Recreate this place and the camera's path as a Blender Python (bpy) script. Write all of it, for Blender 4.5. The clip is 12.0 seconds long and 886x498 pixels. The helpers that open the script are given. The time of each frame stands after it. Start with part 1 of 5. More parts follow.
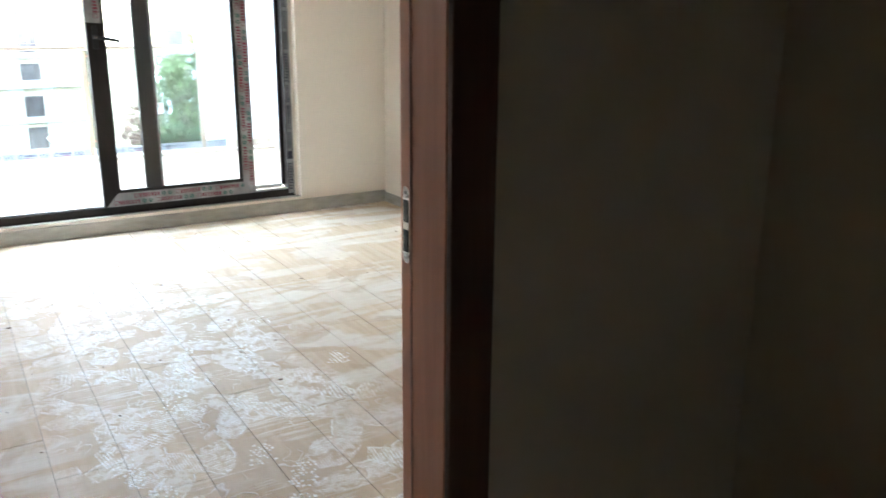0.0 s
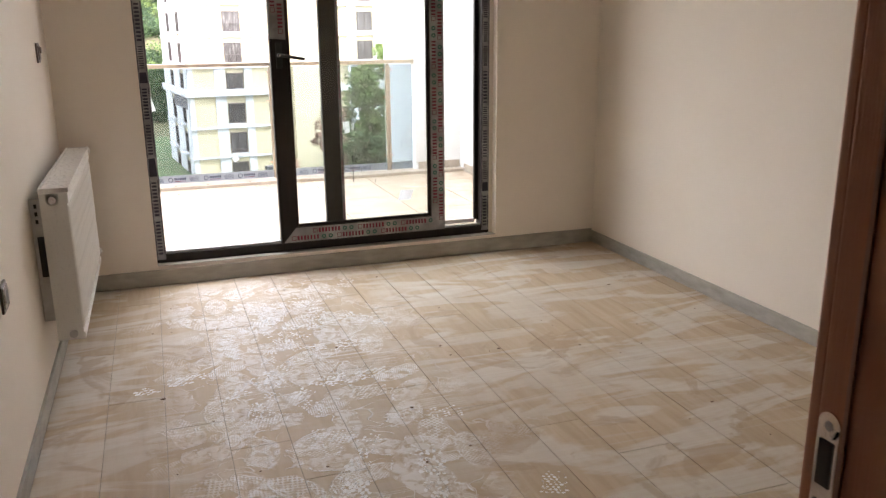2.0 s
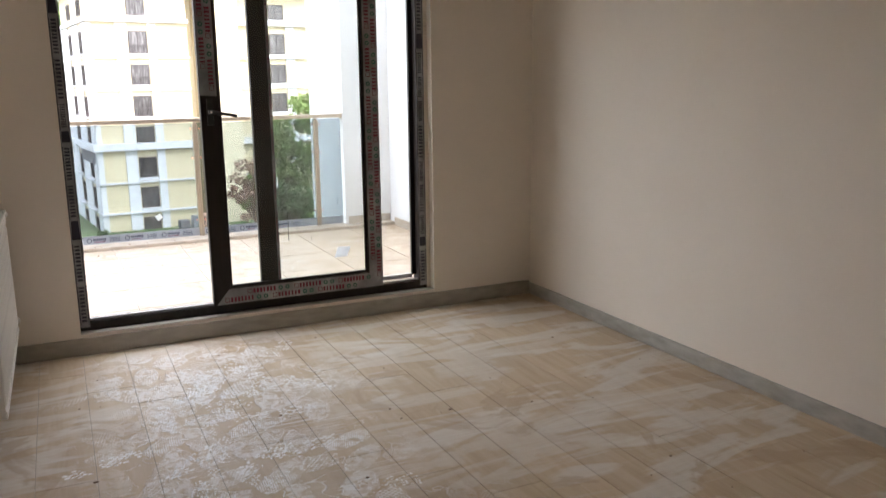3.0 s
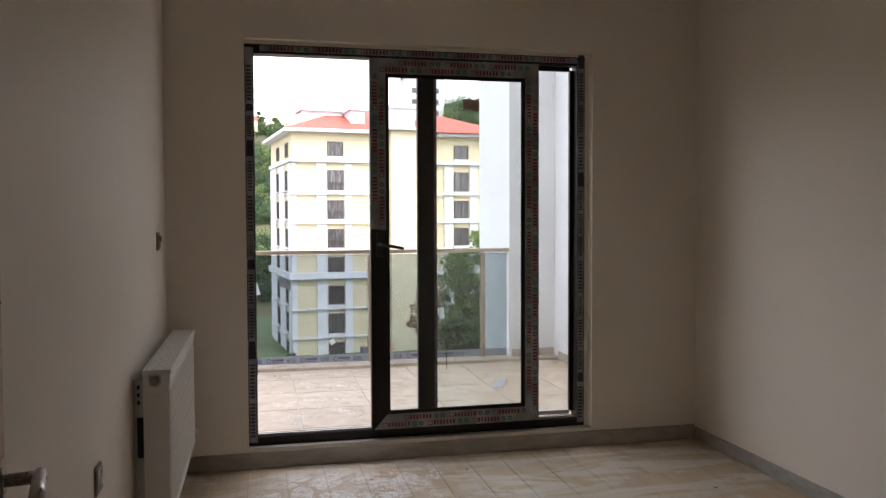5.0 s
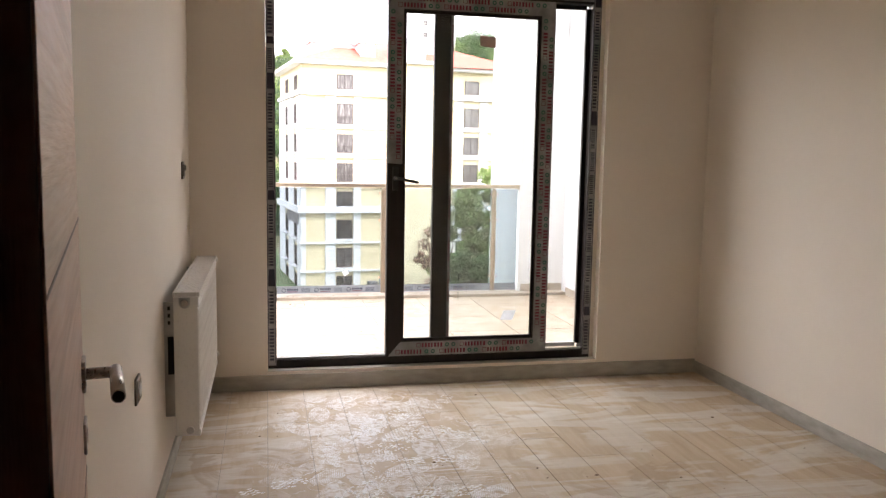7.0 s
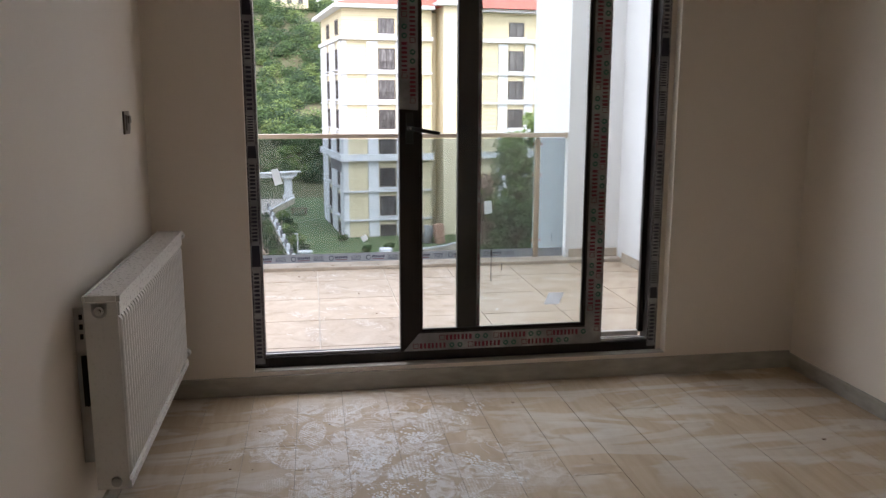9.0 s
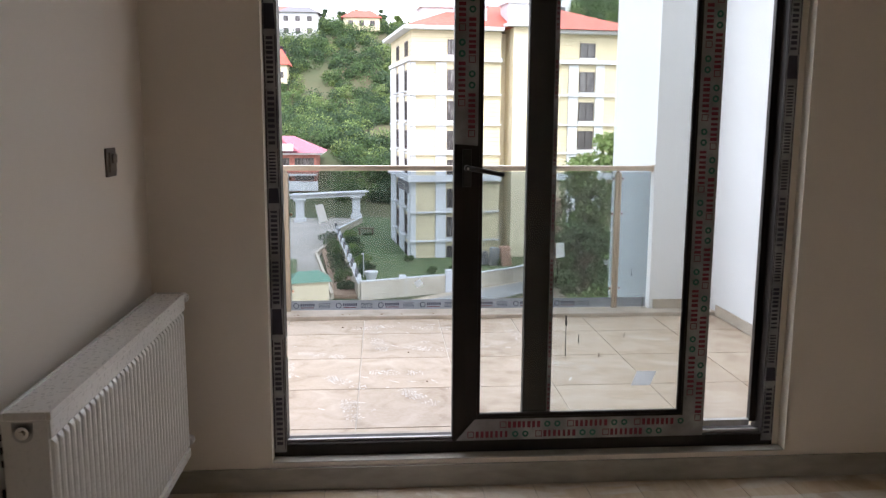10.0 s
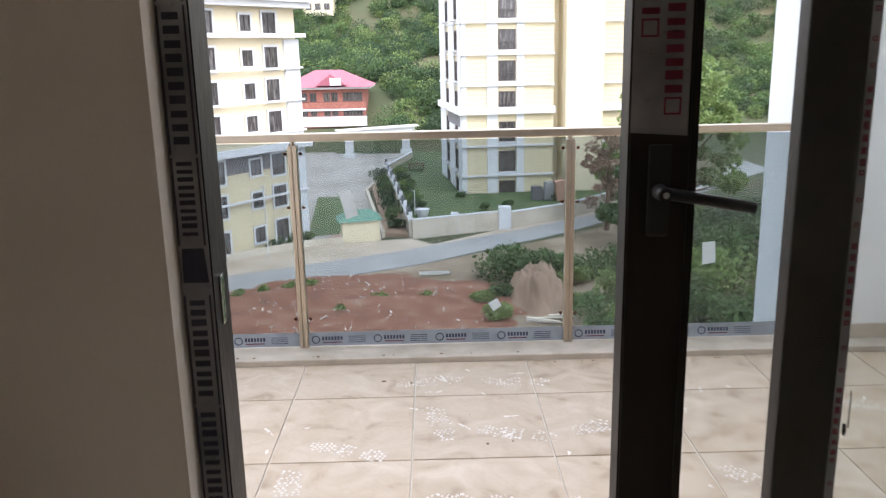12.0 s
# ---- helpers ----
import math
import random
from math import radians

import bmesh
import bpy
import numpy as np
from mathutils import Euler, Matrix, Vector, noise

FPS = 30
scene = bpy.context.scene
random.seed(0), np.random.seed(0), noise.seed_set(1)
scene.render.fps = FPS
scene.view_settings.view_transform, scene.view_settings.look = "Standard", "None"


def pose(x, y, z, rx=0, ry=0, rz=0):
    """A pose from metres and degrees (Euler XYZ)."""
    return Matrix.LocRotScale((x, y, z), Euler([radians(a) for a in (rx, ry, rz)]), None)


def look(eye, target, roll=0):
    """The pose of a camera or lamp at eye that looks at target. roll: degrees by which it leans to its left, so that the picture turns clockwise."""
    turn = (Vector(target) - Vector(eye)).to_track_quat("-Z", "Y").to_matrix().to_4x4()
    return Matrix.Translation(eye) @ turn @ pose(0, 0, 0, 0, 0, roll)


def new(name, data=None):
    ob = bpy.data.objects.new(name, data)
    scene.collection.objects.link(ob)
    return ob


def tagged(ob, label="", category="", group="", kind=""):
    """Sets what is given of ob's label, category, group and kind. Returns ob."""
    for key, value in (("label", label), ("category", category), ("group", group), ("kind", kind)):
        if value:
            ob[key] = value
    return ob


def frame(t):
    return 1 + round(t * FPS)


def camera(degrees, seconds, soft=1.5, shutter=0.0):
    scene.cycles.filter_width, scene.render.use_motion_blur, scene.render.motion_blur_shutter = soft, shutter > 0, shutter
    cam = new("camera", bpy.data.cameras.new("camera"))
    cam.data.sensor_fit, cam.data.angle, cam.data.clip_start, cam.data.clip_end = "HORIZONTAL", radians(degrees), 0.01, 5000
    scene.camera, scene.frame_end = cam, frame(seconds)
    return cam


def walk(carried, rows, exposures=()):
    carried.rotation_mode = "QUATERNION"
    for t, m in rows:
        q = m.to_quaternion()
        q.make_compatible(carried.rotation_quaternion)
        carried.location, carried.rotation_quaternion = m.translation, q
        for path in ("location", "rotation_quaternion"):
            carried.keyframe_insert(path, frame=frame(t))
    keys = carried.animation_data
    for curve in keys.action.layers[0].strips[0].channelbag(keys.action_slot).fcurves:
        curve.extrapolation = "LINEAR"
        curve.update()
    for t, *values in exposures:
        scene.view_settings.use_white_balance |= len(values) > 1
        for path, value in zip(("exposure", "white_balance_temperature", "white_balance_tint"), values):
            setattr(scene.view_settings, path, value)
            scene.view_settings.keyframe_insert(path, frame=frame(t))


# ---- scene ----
cam = camera(57.1, 12.0, soft=1.3, shutter=0.2)
PATH = [
    (0, (0.157, -0.033, 1.34), (1.173, 1.603, 0.801), 0.4),
    (0.5, (0.225, 0.152, 1.349), (0.965, 1.953, 0.895), 0.8),
    (1, (0.23, 0.39, 1.361), (0.917, 2.212, 0.906), 0.8),
    (1.5, (0.291, 0.626, 1.345), (0.97, 2.445, 0.866), -0.0),
    (2, (0.38, 0.834, 1.362), (1.017, 2.657, 0.84), -0.5),
    (2.5, (0.343, 0.932, 1.364), (1.077, 2.712, 0.822), -0.7),
    (3, (0.298, 0.957, 1.382), (1.131, 2.73, 0.976), -0.7),
    (3.5, (0.321, 0.919, 1.453), (1.091, 2.76, 1.324), -0.2),
    (3.7, (0.305, 0.917, 1.459), (1.048, 2.775, 1.441), -0.5),
    (5.3, (0.391, 0.854, 1.375), (0.794, 2.809, 1.247), 0.3),
    (5.5, (0.377, 0.866, 1.376), (0.774, 2.817, 1.192), 0.7),
    (6, (0.326, 0.776, 1.381), (0.746, 2.72, 1.17), 1.4),
    (6.5, (0.263, 0.687, 1.376), (0.738, 2.617, 1.151), 1.4),
    (7, (0.318, 0.732, 1.377), (0.74, 2.673, 1.145), 1.0),
    (8.8, (0.54, 1.569, 1.343), (0.918, 3.5, 0.984), -0.3),
    (9, (0.612, 1.712, 1.365), (0.922, 3.654, 1.002), 0.1),
    (9.5, (0.698, 2.04, 1.378), (0.87, 4.005, 1.049), 1.0),
    (10, (0.739, 2.452, 1.409), (0.888, 4.421, 1.094), 0.3),
    (10.5, (0.823, 2.917, 1.424), (0.894, 4.889, 1.096), 0.1),
    (11, (0.805, 3.356, 1.415), (0.816, 5.317, 1.023), 0.1),
    (11.5, (0.722, 3.809, 1.422), (0.78, 5.751, 0.946), -0.9),
    (12, (0.714, 4.258, 1.445), (0.735, 6.201, 0.968), -1.2),
]
EXPOSURES = [(0, 4.35, 5450, 5), (0.4, 3.9, 6300, 9), (1.0, 3.66, 6850, 16), (1.5, 3.45, 6850, 17), (2.5, 2.88, 6500, 15), (3.7, 2.42, 6400, 14), (5.3, 1.82, 6450, 17), (6.5, 2.8, 6800, 18), (7.2, 2.92, 6850, 18), (8.8, 2.0, 6350, 16), (9.5, 2.12, 6300, 16), (10.5, 1.8, 6200, 15), (12, 1.75, 6200, 14)]
walk(cam, [(t, look(eye, target, roll)) for t, eye, target, roll in PATH], EXPOSURES)

# ---- world and sun ----
SUN_ELEVATION, SUN_FROM = radians(48), Vector((0.45, -0.9, 0))
world = bpy.data.worlds.new("sky")
scene.world = world
world.use_nodes = True
wn = world.node_tree
sky = wn.nodes.new("ShaderNodeTexSky")
sky.sky_type, sky.sun_disc = "NISHITA", False
sky.sun_elevation = SUN_ELEVATION
sky.sun_rotation = math.atan2(SUN_FROM.x, SUN_FROM.y)
sky.dust_density, sky.air_density = 4.0, 1.0
veil = wn.nodes.new("ShaderNodeHueSaturation")          # thin cloud greys the blue
veil.inputs["Saturation"].default_value = 0.3
wn.links.new(sky.outputs[0], veil.inputs["Color"])
cloud = wn.nodes.new("ShaderNodeMix")                    # even cloud cover over the clear sky
cloud.data_type = "RGBA"
cloud.inputs[0].default_value = 0.7
cloud.inputs[7].default_value = (8.0, 8.2, 8.6, 1)
wn.links.new(veil.outputs[0], cloud.inputs[6])
wn.links.new(cloud.outputs[2], wn.nodes["Background"].inputs[0])
wn.nodes["Background"].inputs[1].default_value = 0.15
sun_data = bpy.data.lights.new("sun", "SUN")
sun_data.energy, sun_data.angle, sun_data.color = 0.5, radians(12), (1.0, 0.94, 0.85)
sun = new("sun", sun_data)
sun_way = Vector((SUN_FROM.x * math.cos(SUN_ELEVATION), SUN_FROM.y * math.cos(SUN_ELEVATION), math.sin(SUN_ELEVATION)))
sun.matrix_world = Matrix.Translation((0, 0, 60)) @ sun_way.to_track_quat("Z", "Y").to_matrix().to_4x4()


# ---- materials ----
def ramp(nt, fac, stops):
    r = nt.nodes.new("ShaderNodeValToRGB")
    el = r.color_ramp.elements
    while len(el) < len(stops):
        el.new(0.5)
    for e, (p, c) in zip(el, stops):
        e.position, e.color = p, (*c, 1)
    nt.links.new(fac, r.inputs[0])
    return r.outputs[0]


def mat(name, stops, scale=4.0, rough=(0.5, 0.7), bump=0.1, bump_scale=60.0, metal=0.0, stretch=(1, 1, 1), spec=0.5, island=0.0, rand=0.0, distort=0.0):
    """Principled surface whose colour follows a two-scale noise, with fine relief."""
    m = bpy.data.materials.new(name)
    m.use_nodes = True
    nt = m.node_tree
    b = nt.nodes["Principled BSDF"]
    tc = nt.nodes.new("ShaderNodeTexCoord")
    mp = nt.nodes.new("ShaderNodeMapping")
    mp.inputs["Scale"].default_value = stretch
    nt.links.new(tc.outputs["Object"], mp.inputs[0])
    n = nt.nodes.new("ShaderNodeTexNoise")
    n.inputs["Scale"].default_value, n.inputs["Detail"].default_value, n.inputs["Distortion"].default_value = scale, 8, distort
    vec = mp.outputs[0]
    if rand:
        info = nt.nodes.new("ShaderNodeObjectInfo")
        add = nt.nodes.new("ShaderNodeVectorMath")
        mul = nt.nodes.new("ShaderNodeMath")
        mul.operation = "MULTIPLY"
        mul.inputs[1].default_value = 37
        nt.links.new(info.outputs["Random"], mul.inputs[0])
        nt.links.new(vec, add.inputs[0])
        nt.links.new(mul.outputs[0], add.inputs[1])
        vec = add.outputs[0]
    nt.links.new(vec, n.inputs["Vector"])
    col = ramp(nt, n.outputs[0], stops)
    if island or rand:
        hsv = nt.nodes.new("ShaderNodeHueSaturation")
        mr = nt.nodes.new("ShaderNodeMapRange")
        amount = island or rand
        mr.inputs["To Min"].default_value, mr.inputs["To Max"].default_value = 1 - amount, 1 + amount
        if island:
            g = nt.nodes.new("ShaderNodeNewGeometry")
            nt.links.new(g.outputs["Random Per Island"], mr.inputs[0])
        else:
            nt.links.new(info.outputs["Random"], mr.inputs[0])
        nt.links.new(mr.outputs[0], hsv.inputs["Value"])
        nt.links.new(col, hsv.inputs["Color"])
        col = hsv.outputs[0]
    nt.links.new(col, b.inputs["Base Color"])
    mr = nt.nodes.new("ShaderNodeMapRange")
    mr.inputs["From Min"].default_value, mr.inputs["From Max"].default_value = 0.3, 0.7
    mr.inputs["To Min"].default_value, mr.inputs["To Max"].default_value = rough
    n2 = nt.nodes.new("ShaderNodeTexNoise")
    n2.inputs["Scale"].default_value, n2.inputs["Detail"].default_value = bump_scale, 4
    nt.links.new(mp.outputs[0], n2.inputs["Vector"])
    nt.links.new(n2.outputs[0], mr.inputs[0])
    nt.links.new(mr.outputs[0], b.inputs["Roughness"])
    if bump:
        bp = nt.nodes.new("ShaderNodeBump")
        bp.inputs["Strength"].default_value, bp.inputs["Distance"].default_value = bump, 0.002
        nt.links.new(n2.outputs[0], bp.inputs["Height"])
        nt.links.new(bp.outputs[0], b.inputs["Normal"])
    b.inputs["Metallic"].default_value = metal
    b.inputs["Specular IOR Level"].default_value = spec
    return m


def duo(c, d=0.12):
    """Colour stops a little under and over a base colour."""
    return [(0.3, tuple(v * (1 - d) for v in c)), (0.7, tuple(min(1, v * (1 + d)) for v in c))]


def glass_mat(name, tint, gloss=0.05, dirt_haze=0.0):
    m = bpy.data.materials.new(name)
    m.use_nodes = True
    nt = m.node_tree
    nt.nodes.remove(nt.nodes["Principled BSDF"])
    tr = nt.nodes.new("ShaderNodeBsdfTransparent")
    tr.inputs[0].default_value = (*tint, 1)
    gl = nt.nodes.new("ShaderNodeBsdfGlossy")
    gl.inputs["Roughness"].default_value = gloss
    lw = nt.nodes.new("ShaderNodeLayerWeight")
    lw.inputs[0].default_value = 0.5
    pw = nt.nodes.new("ShaderNodeMath")
    pw.operation = "POWER"
    pw.inputs[1].default_value = 5
    nt.links.new(lw.outputs["Facing"], pw.inputs[0])
    fr = nt.nodes.new("ShaderNodeMath")
    fr.operation = "MULTIPLY_ADD"
    fr.inputs[1].default_value, fr.inputs[2].default_value = 0.7, 0.02
    nt.links.new(pw.outputs[0], fr.inputs[0])
    mix = nt.nodes.new("ShaderNodeMixShader")
    nt.links.new(fr.outputs[0], mix.inputs[0])
    nt.links.new(tr.outputs[0], mix.inputs[1])
    nt.links.new(gl.outputs[0], mix.inputs[2])
    out = mix.outputs[0]
    # pale diffuse veil: slight dirt, and reflection haze put into the pane's colour
    if dirt_haze:
        df = nt.nodes.new("ShaderNodeBsdfDiffuse")
        df.inputs[0].default_value = (0.75, 0.74, 0.7, 1)
        n = nt.nodes.new("ShaderNodeTexNoise")
        n.inputs["Scale"].default_value, n.inputs["Detail"].default_value = 3, 8
        mr = nt.nodes.new("ShaderNodeMapRange")
        mr.inputs["From Min"].default_value, mr.inputs["From Max"].default_value = 0.35, 0.75
        mr.inputs["To Min"].default_value, mr.inputs["To Max"].default_value = dirt_haze * 0.4, dirt_haze
        nt.links.new(n.outputs[0], mr.inputs[0])
        mx = nt.nodes.new("ShaderNodeMixShader")
        nt.links.new(mr.outputs[0], mx.inputs[0])
        nt.links.new(out, mx.inputs[1])
        nt.links.new(df.outputs[0], mx.inputs[2])
        out = mx.outputs[0]
    nt.links.new(out, nt.nodes["Material Output"].inputs[0])
    return m


def course_mat(name, base, line, pitch):
    """Render scored with horizontal courses."""
    m = mat(name, duo(base, 0.06), 0.6, (0.75, 0.9), 0.1, 8)
    nt = m.node_tree
    b = nt.nodes["Principled BSDF"]
    src = b.inputs["Base Color"].links[0].from_socket
    tc = nt.nodes.new("ShaderNodeTexCoord")
    sep = nt.nodes.new("ShaderNodeSeparateXYZ")
    nt.links.new(tc.outputs["Object"], sep.inputs[0])
    d = nt.nodes.new("ShaderNodeMath")
    d.operation = "DIVIDE"
    d.inputs[1].default_value = pitch
    f = nt.nodes.new("ShaderNodeMath")
    f.operation = "FRACT"
    g = nt.nodes.new("ShaderNodeMath")
    g.operation = "LESS_THAN"
    g.inputs[1].default_value = 0.13
    nt.links.new(sep.outputs[2], d.inputs[0])
    nt.links.new(d.outputs[0], f.inputs[0])
    nt.links.new(f.outputs[0], g.inputs[0])
    mx = nt.nodes.new("ShaderNodeMix")
    mx.data_type = "RGBA"
    nt.links.new(g.outputs[0], mx.inputs[0])
    nt.links.new(src, mx.inputs[6])
    mx.inputs[7].default_value = (*line, 1)
    nt.links.new(mx.outputs[2], b.inputs["Base Color"])
    return m


M = {}
M["wall"] = mat("wall_paint", [(0.3, (0.82, 0.735, 0.63)), (0.7, (0.86, 0.78, 0.675))], 1.3, (0.55, 0.7), 0.25, 220)
M["ceiling"] = mat("ceiling_paint", duo((0.80, 0.77, 0.72), 0.04), 1.3, (0.7, 0.85), 0.2, 200)
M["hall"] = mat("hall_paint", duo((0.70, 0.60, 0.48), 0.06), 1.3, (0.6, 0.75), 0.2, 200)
M["skirt"] = mat("skirting_tile", [(0.25, (0.32, 0.295, 0.245)), (0.55, (0.41, 0.385, 0.33)), (0.8, (0.49, 0.465, 0.41))], 9, (0.35, 0.55), 0.1, 80, stretch=(1, 1, 3))
M["grout"] = mat("grout", duo((0.37, 0.32, 0.25), 0.2), 20, (0.8, 0.95), 0.2, 200)
M["balcony_tile"] = mat("balcony_tile", [(0.28, (0.31, 0.23, 0.155)), (0.40, (0.42, 0.33, 0.24)), (0.62, (0.49, 0.40, 0.31)), (0.8, (0.56, 0.485, 0.40))], 7.0, (0.4, 0.65), 0.2, 60, rand=0.05, distort=0.9)
M["balcony_grout"] = mat("balcony_grout", duo((0.62, 0.57, 0.50), 0.1), 20, (0.8, 0.95), 0.2, 200)
M["dust"] = mat("pale_dust", [(0.3, (0.78, 0.76, 0.73)), (0.7, (0.90, 0.89, 0.88))], 12, (0.34, 0.55), 0.4, 60, spec=0.5)
M["balcony_dust"] = mat("balcony_dust", [(0.3, (0.60, 0.55, 0.49)), (0.7, (0.74, 0.70, 0.66))], 12, (0.5, 0.7), 0.3, 60)
M["pvc"] = mat("dark_pvc", [(0.3, (0.015, 0.011, 0.009)), (0.7, (0.025, 0.018, 0.015))], 30, (0.42, 0.55), 0.15, 120, spec=0.25, stretch=(1, 1, 0.15))
M["film"] = mat("protective_film", [(0.3, (0.17, 0.165, 0.165)), (0.52, (0.27, 0.265, 0.265)), (0.7, (0.42, 0.41, 0.41))], 9, (0.25, 0.45), 0.5, 40)
M["red_ink"] = mat("red_ink", duo((0.17, 0.012, 0.035), 0.2), 30, (0.4, 0.6), 0, 40)
M["green_ink"] = mat("green_ink", duo((0.02, 0.12, 0.09), 0.2), 30, (0.4, 0.6), 0, 40)
M["black_ink"] = mat("black_ink", duo((0.025, 0.02, 0.04), 0.2), 30, (0.4, 0.6), 0, 40)
M["blue_ink"] = mat("grey_blue_ink", duo((0.055, 0.06, 0.10), 0.2), 30, (0.4, 0.6), 0, 40)
M["enamel"] = mat("white_enamel", duo((0.78, 0.76, 0.72), 0.03), 2, (0.25, 0.35), 0.05, 90)
M["steel"] = mat("brushed_steel", duo((0.42, 0.39, 0.36), 0.1), 40, (0.22, 0.4), 0.1, 200, metal=1, stretch=(1, 0.1, 1))
M["chrome"] = mat("chrome", duo((0.62, 0.60, 0.58), 0.05), 10, (0.12, 0.2), 0, 90, metal=1)
M["black_metal"] = mat("black_metal", duo((0.02, 0.018, 0.016), 0.2), 20, (0.3, 0.5), 0.1, 100)
M["plastic"] = mat("brown_plastic", duo((0.16, 0.13, 0.10), 0.1), 20, (0.3, 0.45), 0.05, 100)
M["galvanised"] = mat("galvanised_metal", duo((0.55, 0.54, 0.52), 0.1), 20, (0.3, 0.5), 0.1, 100, metal=0.6)
M["wood"] = mat("brown_door_wood", [(0.25, (0.44, 0.20, 0.118)), (0.5, (0.52, 0.245, 0.148)), (0.75, (0.58, 0.285, 0.178))], 9, (0.4, 0.55), 0.25, 90, stretch=(4, 4, 0.25))
# darkened door wood: corridor-side shade put into colour; also leaf core and grooves
M["dark_shaded_wood"] = mat("dark_shaded_door_wood", [(0.25, (0.10, 0.046, 0.028)), (0.75, (0.17, 0.082, 0.05))], 9, (0.4, 0.55), 0.2, 90, stretch=(4, 4, 0.25))
M["leaf_wood"] = mat("door_face_wood", [(0.25, (0.52, 0.33, 0.24)), (0.5, (0.62, 0.41, 0.31)), (0.75, (0.69, 0.48, 0.375))], 7, (0.4, 0.55), 0.9, 30, stretch=(1, 0.25, 5), distort=1.0)
M["glass"] = glass_mat("clear_glass", (0.97, 0.98, 0.975), 0.02, 0.012)
M["tinted_glass"] = glass_mat("tinted_glass", (0.58, 0.62, 0.64), 0.02, 0.03)
# the veil on this pane stands in for reflections in the glass
M["hazed_glass"] = glass_mat("hazed_glass", (0.94, 0.96, 0.96), 0.02, 0.055)
M["paper"] = mat("paper_label", duo((0.72, 0.72, 0.70), 0.05), 20, (0.7, 0.9), 0.1, 80)
M["grey_label"] = mat("grey_label", duo((0.52, 0.53, 0.55), 0.1), 20, (0.6, 0.8), 0.1, 80)
def see_through(m, amount):
    """Thin paper: lets part of the light behind it through."""
    nt = m.node_tree
    b = nt.nodes["Principled BSDF"]
    t = nt.nodes.new("ShaderNodeBsdfTranslucent")
    nt.links.new(b.inputs["Base Color"].links[0].from_socket, t.inputs[0])
    mx = nt.nodes.new("ShaderNodeMixShader")
    mx.inputs[0].default_value = amount
    nt.links.new(b.outputs[0], mx.inputs[1])
    nt.links.new(t.outputs[0], mx.inputs[2])
    nt.links.new(mx.outputs[0], nt.nodes["Material Output"].inputs[0])


see_through(M["paper"], 0.75)
see_through(M["grey_label"], 0.75)


def worn(m, scale, low, high, keep, stretch=(1, 1, 1)):
    """Thin residue: broken up by a noise, so that the tile shows through it."""
    nt = m.node_tree
    tc = nt.nodes.new("ShaderNodeTexCoord")
    mp = nt.nodes.new("ShaderNodeMapping")
    mp.inputs["Scale"].default_value = stretch
    mp.inputs["Rotation"].default_value = (0, 0, 0.6)
    nt.links.new(tc.outputs["Object"], mp.inputs[0])
    n = nt.nodes.new("ShaderNodeTexNoise")
    n.inputs["Scale"].default_value, n.inputs["Detail"].default_value, n.inputs["Roughness"].default_value, n.inputs["Distortion"].default_value = scale, 6, 0.6, 0.8
    nt.links.new(mp.outputs[0], n.inputs["Vector"])
    mr = nt.nodes.new("ShaderNodeMapRange")
    mr.inputs["From Min"].default_value, mr.inputs["From Max"].default_value = low, high
    mr.inputs["To Max"].default_value = keep
    nt.links.new(n.outputs[0], mr.inputs[0])
    tr = nt.nodes.new("ShaderNodeBsdfTransparent")
    mx = nt.nodes.new("ShaderNodeMixShader")
    nt.links.new(mr.outputs[0], mx.inputs[0])
    nt.links.new(tr.outputs[0], mx.inputs[1])
    nt.links.new(nt.nodes["Principled BSDF"].outputs[0], mx.inputs[2])
    nt.links.new(mx.outputs[0], nt.nodes["Material Output"].inputs[0])


worn(M["dust"], 26, 0.44, 0.47, 1.0)
worn(M["balcony_dust"], 40, 0.42, 0.46, 1.0)
M["brown_label"] = mat("brown_label", duo((0.40, 0.24, 0.18), 0.1), 20, (0.6, 0.8), 0.1, 80)
M["rail"] = mat("champagne_aluminium", duo((0.46, 0.39, 0.31), 0.06), 20, (0.3, 0.45), 0.05, 120, metal=0.85)
M["clamp"] = mat("clamp_plastic", duo((0.62, 0.20, 0.11), 0.1), 20, (0.4, 0.6), 0, 60)
M["render"] = mat("white_render", duo((0.76, 0.775, 0.79), 0.03), 1.5, (0.75, 0.9), 0.3, 120)
M["curb"] = mat("concrete_curb", [(0.3, (0.36, 0.31, 0.25)), (0.7, (0.52, 0.46, 0.39))], 8, (0.7, 0.9), 0.4, 90)
M["facade"] = course_mat("yellow_render", (0.58, 0.51, 0.35), (0.46, 0.40, 0.27), 0.42)
M["facade_plain"] = mat("cream_render", duo((0.64, 0.57, 0.41), 0.04), 0.6, (0.75, 0.9), 0.1, 8)
M["white_trim"] = mat("white_trim", duo((0.56, 0.575, 0.60), 0.05), 0.8, (0.7, 0.85), 0.1, 8)
M["slate"] = mat("slate_band", duo((0.12, 0.12, 0.13), 0.1), 1, (0.6, 0.8), 0.1, 8)
M["roof"] = mat("red_roof_tiles", [(0.3, (0.30, 0.055, 0.035)), (0.7, (0.42, 0.09, 0.06))], 2, (0.6, 0.8), 0.5, 4)
M["pink_roof"] = mat("pink_metal_roof", duo((0.30, 0.085, 0.12), 0.15), 2, (0.5, 0.7), 0.2, 4)
M["brick"] = mat("brick_wall", [(0.3, (0.24, 0.085, 0.065)), (0.7, (0.34, 0.14, 0.11))], 3, (0.8, 0.9), 0.2, 8)
M["win_frame"] = mat("dark_window_frame", duo((0.06, 0.05, 0.05), 0.2), 3, (0.4, 0.6), 0, 8)
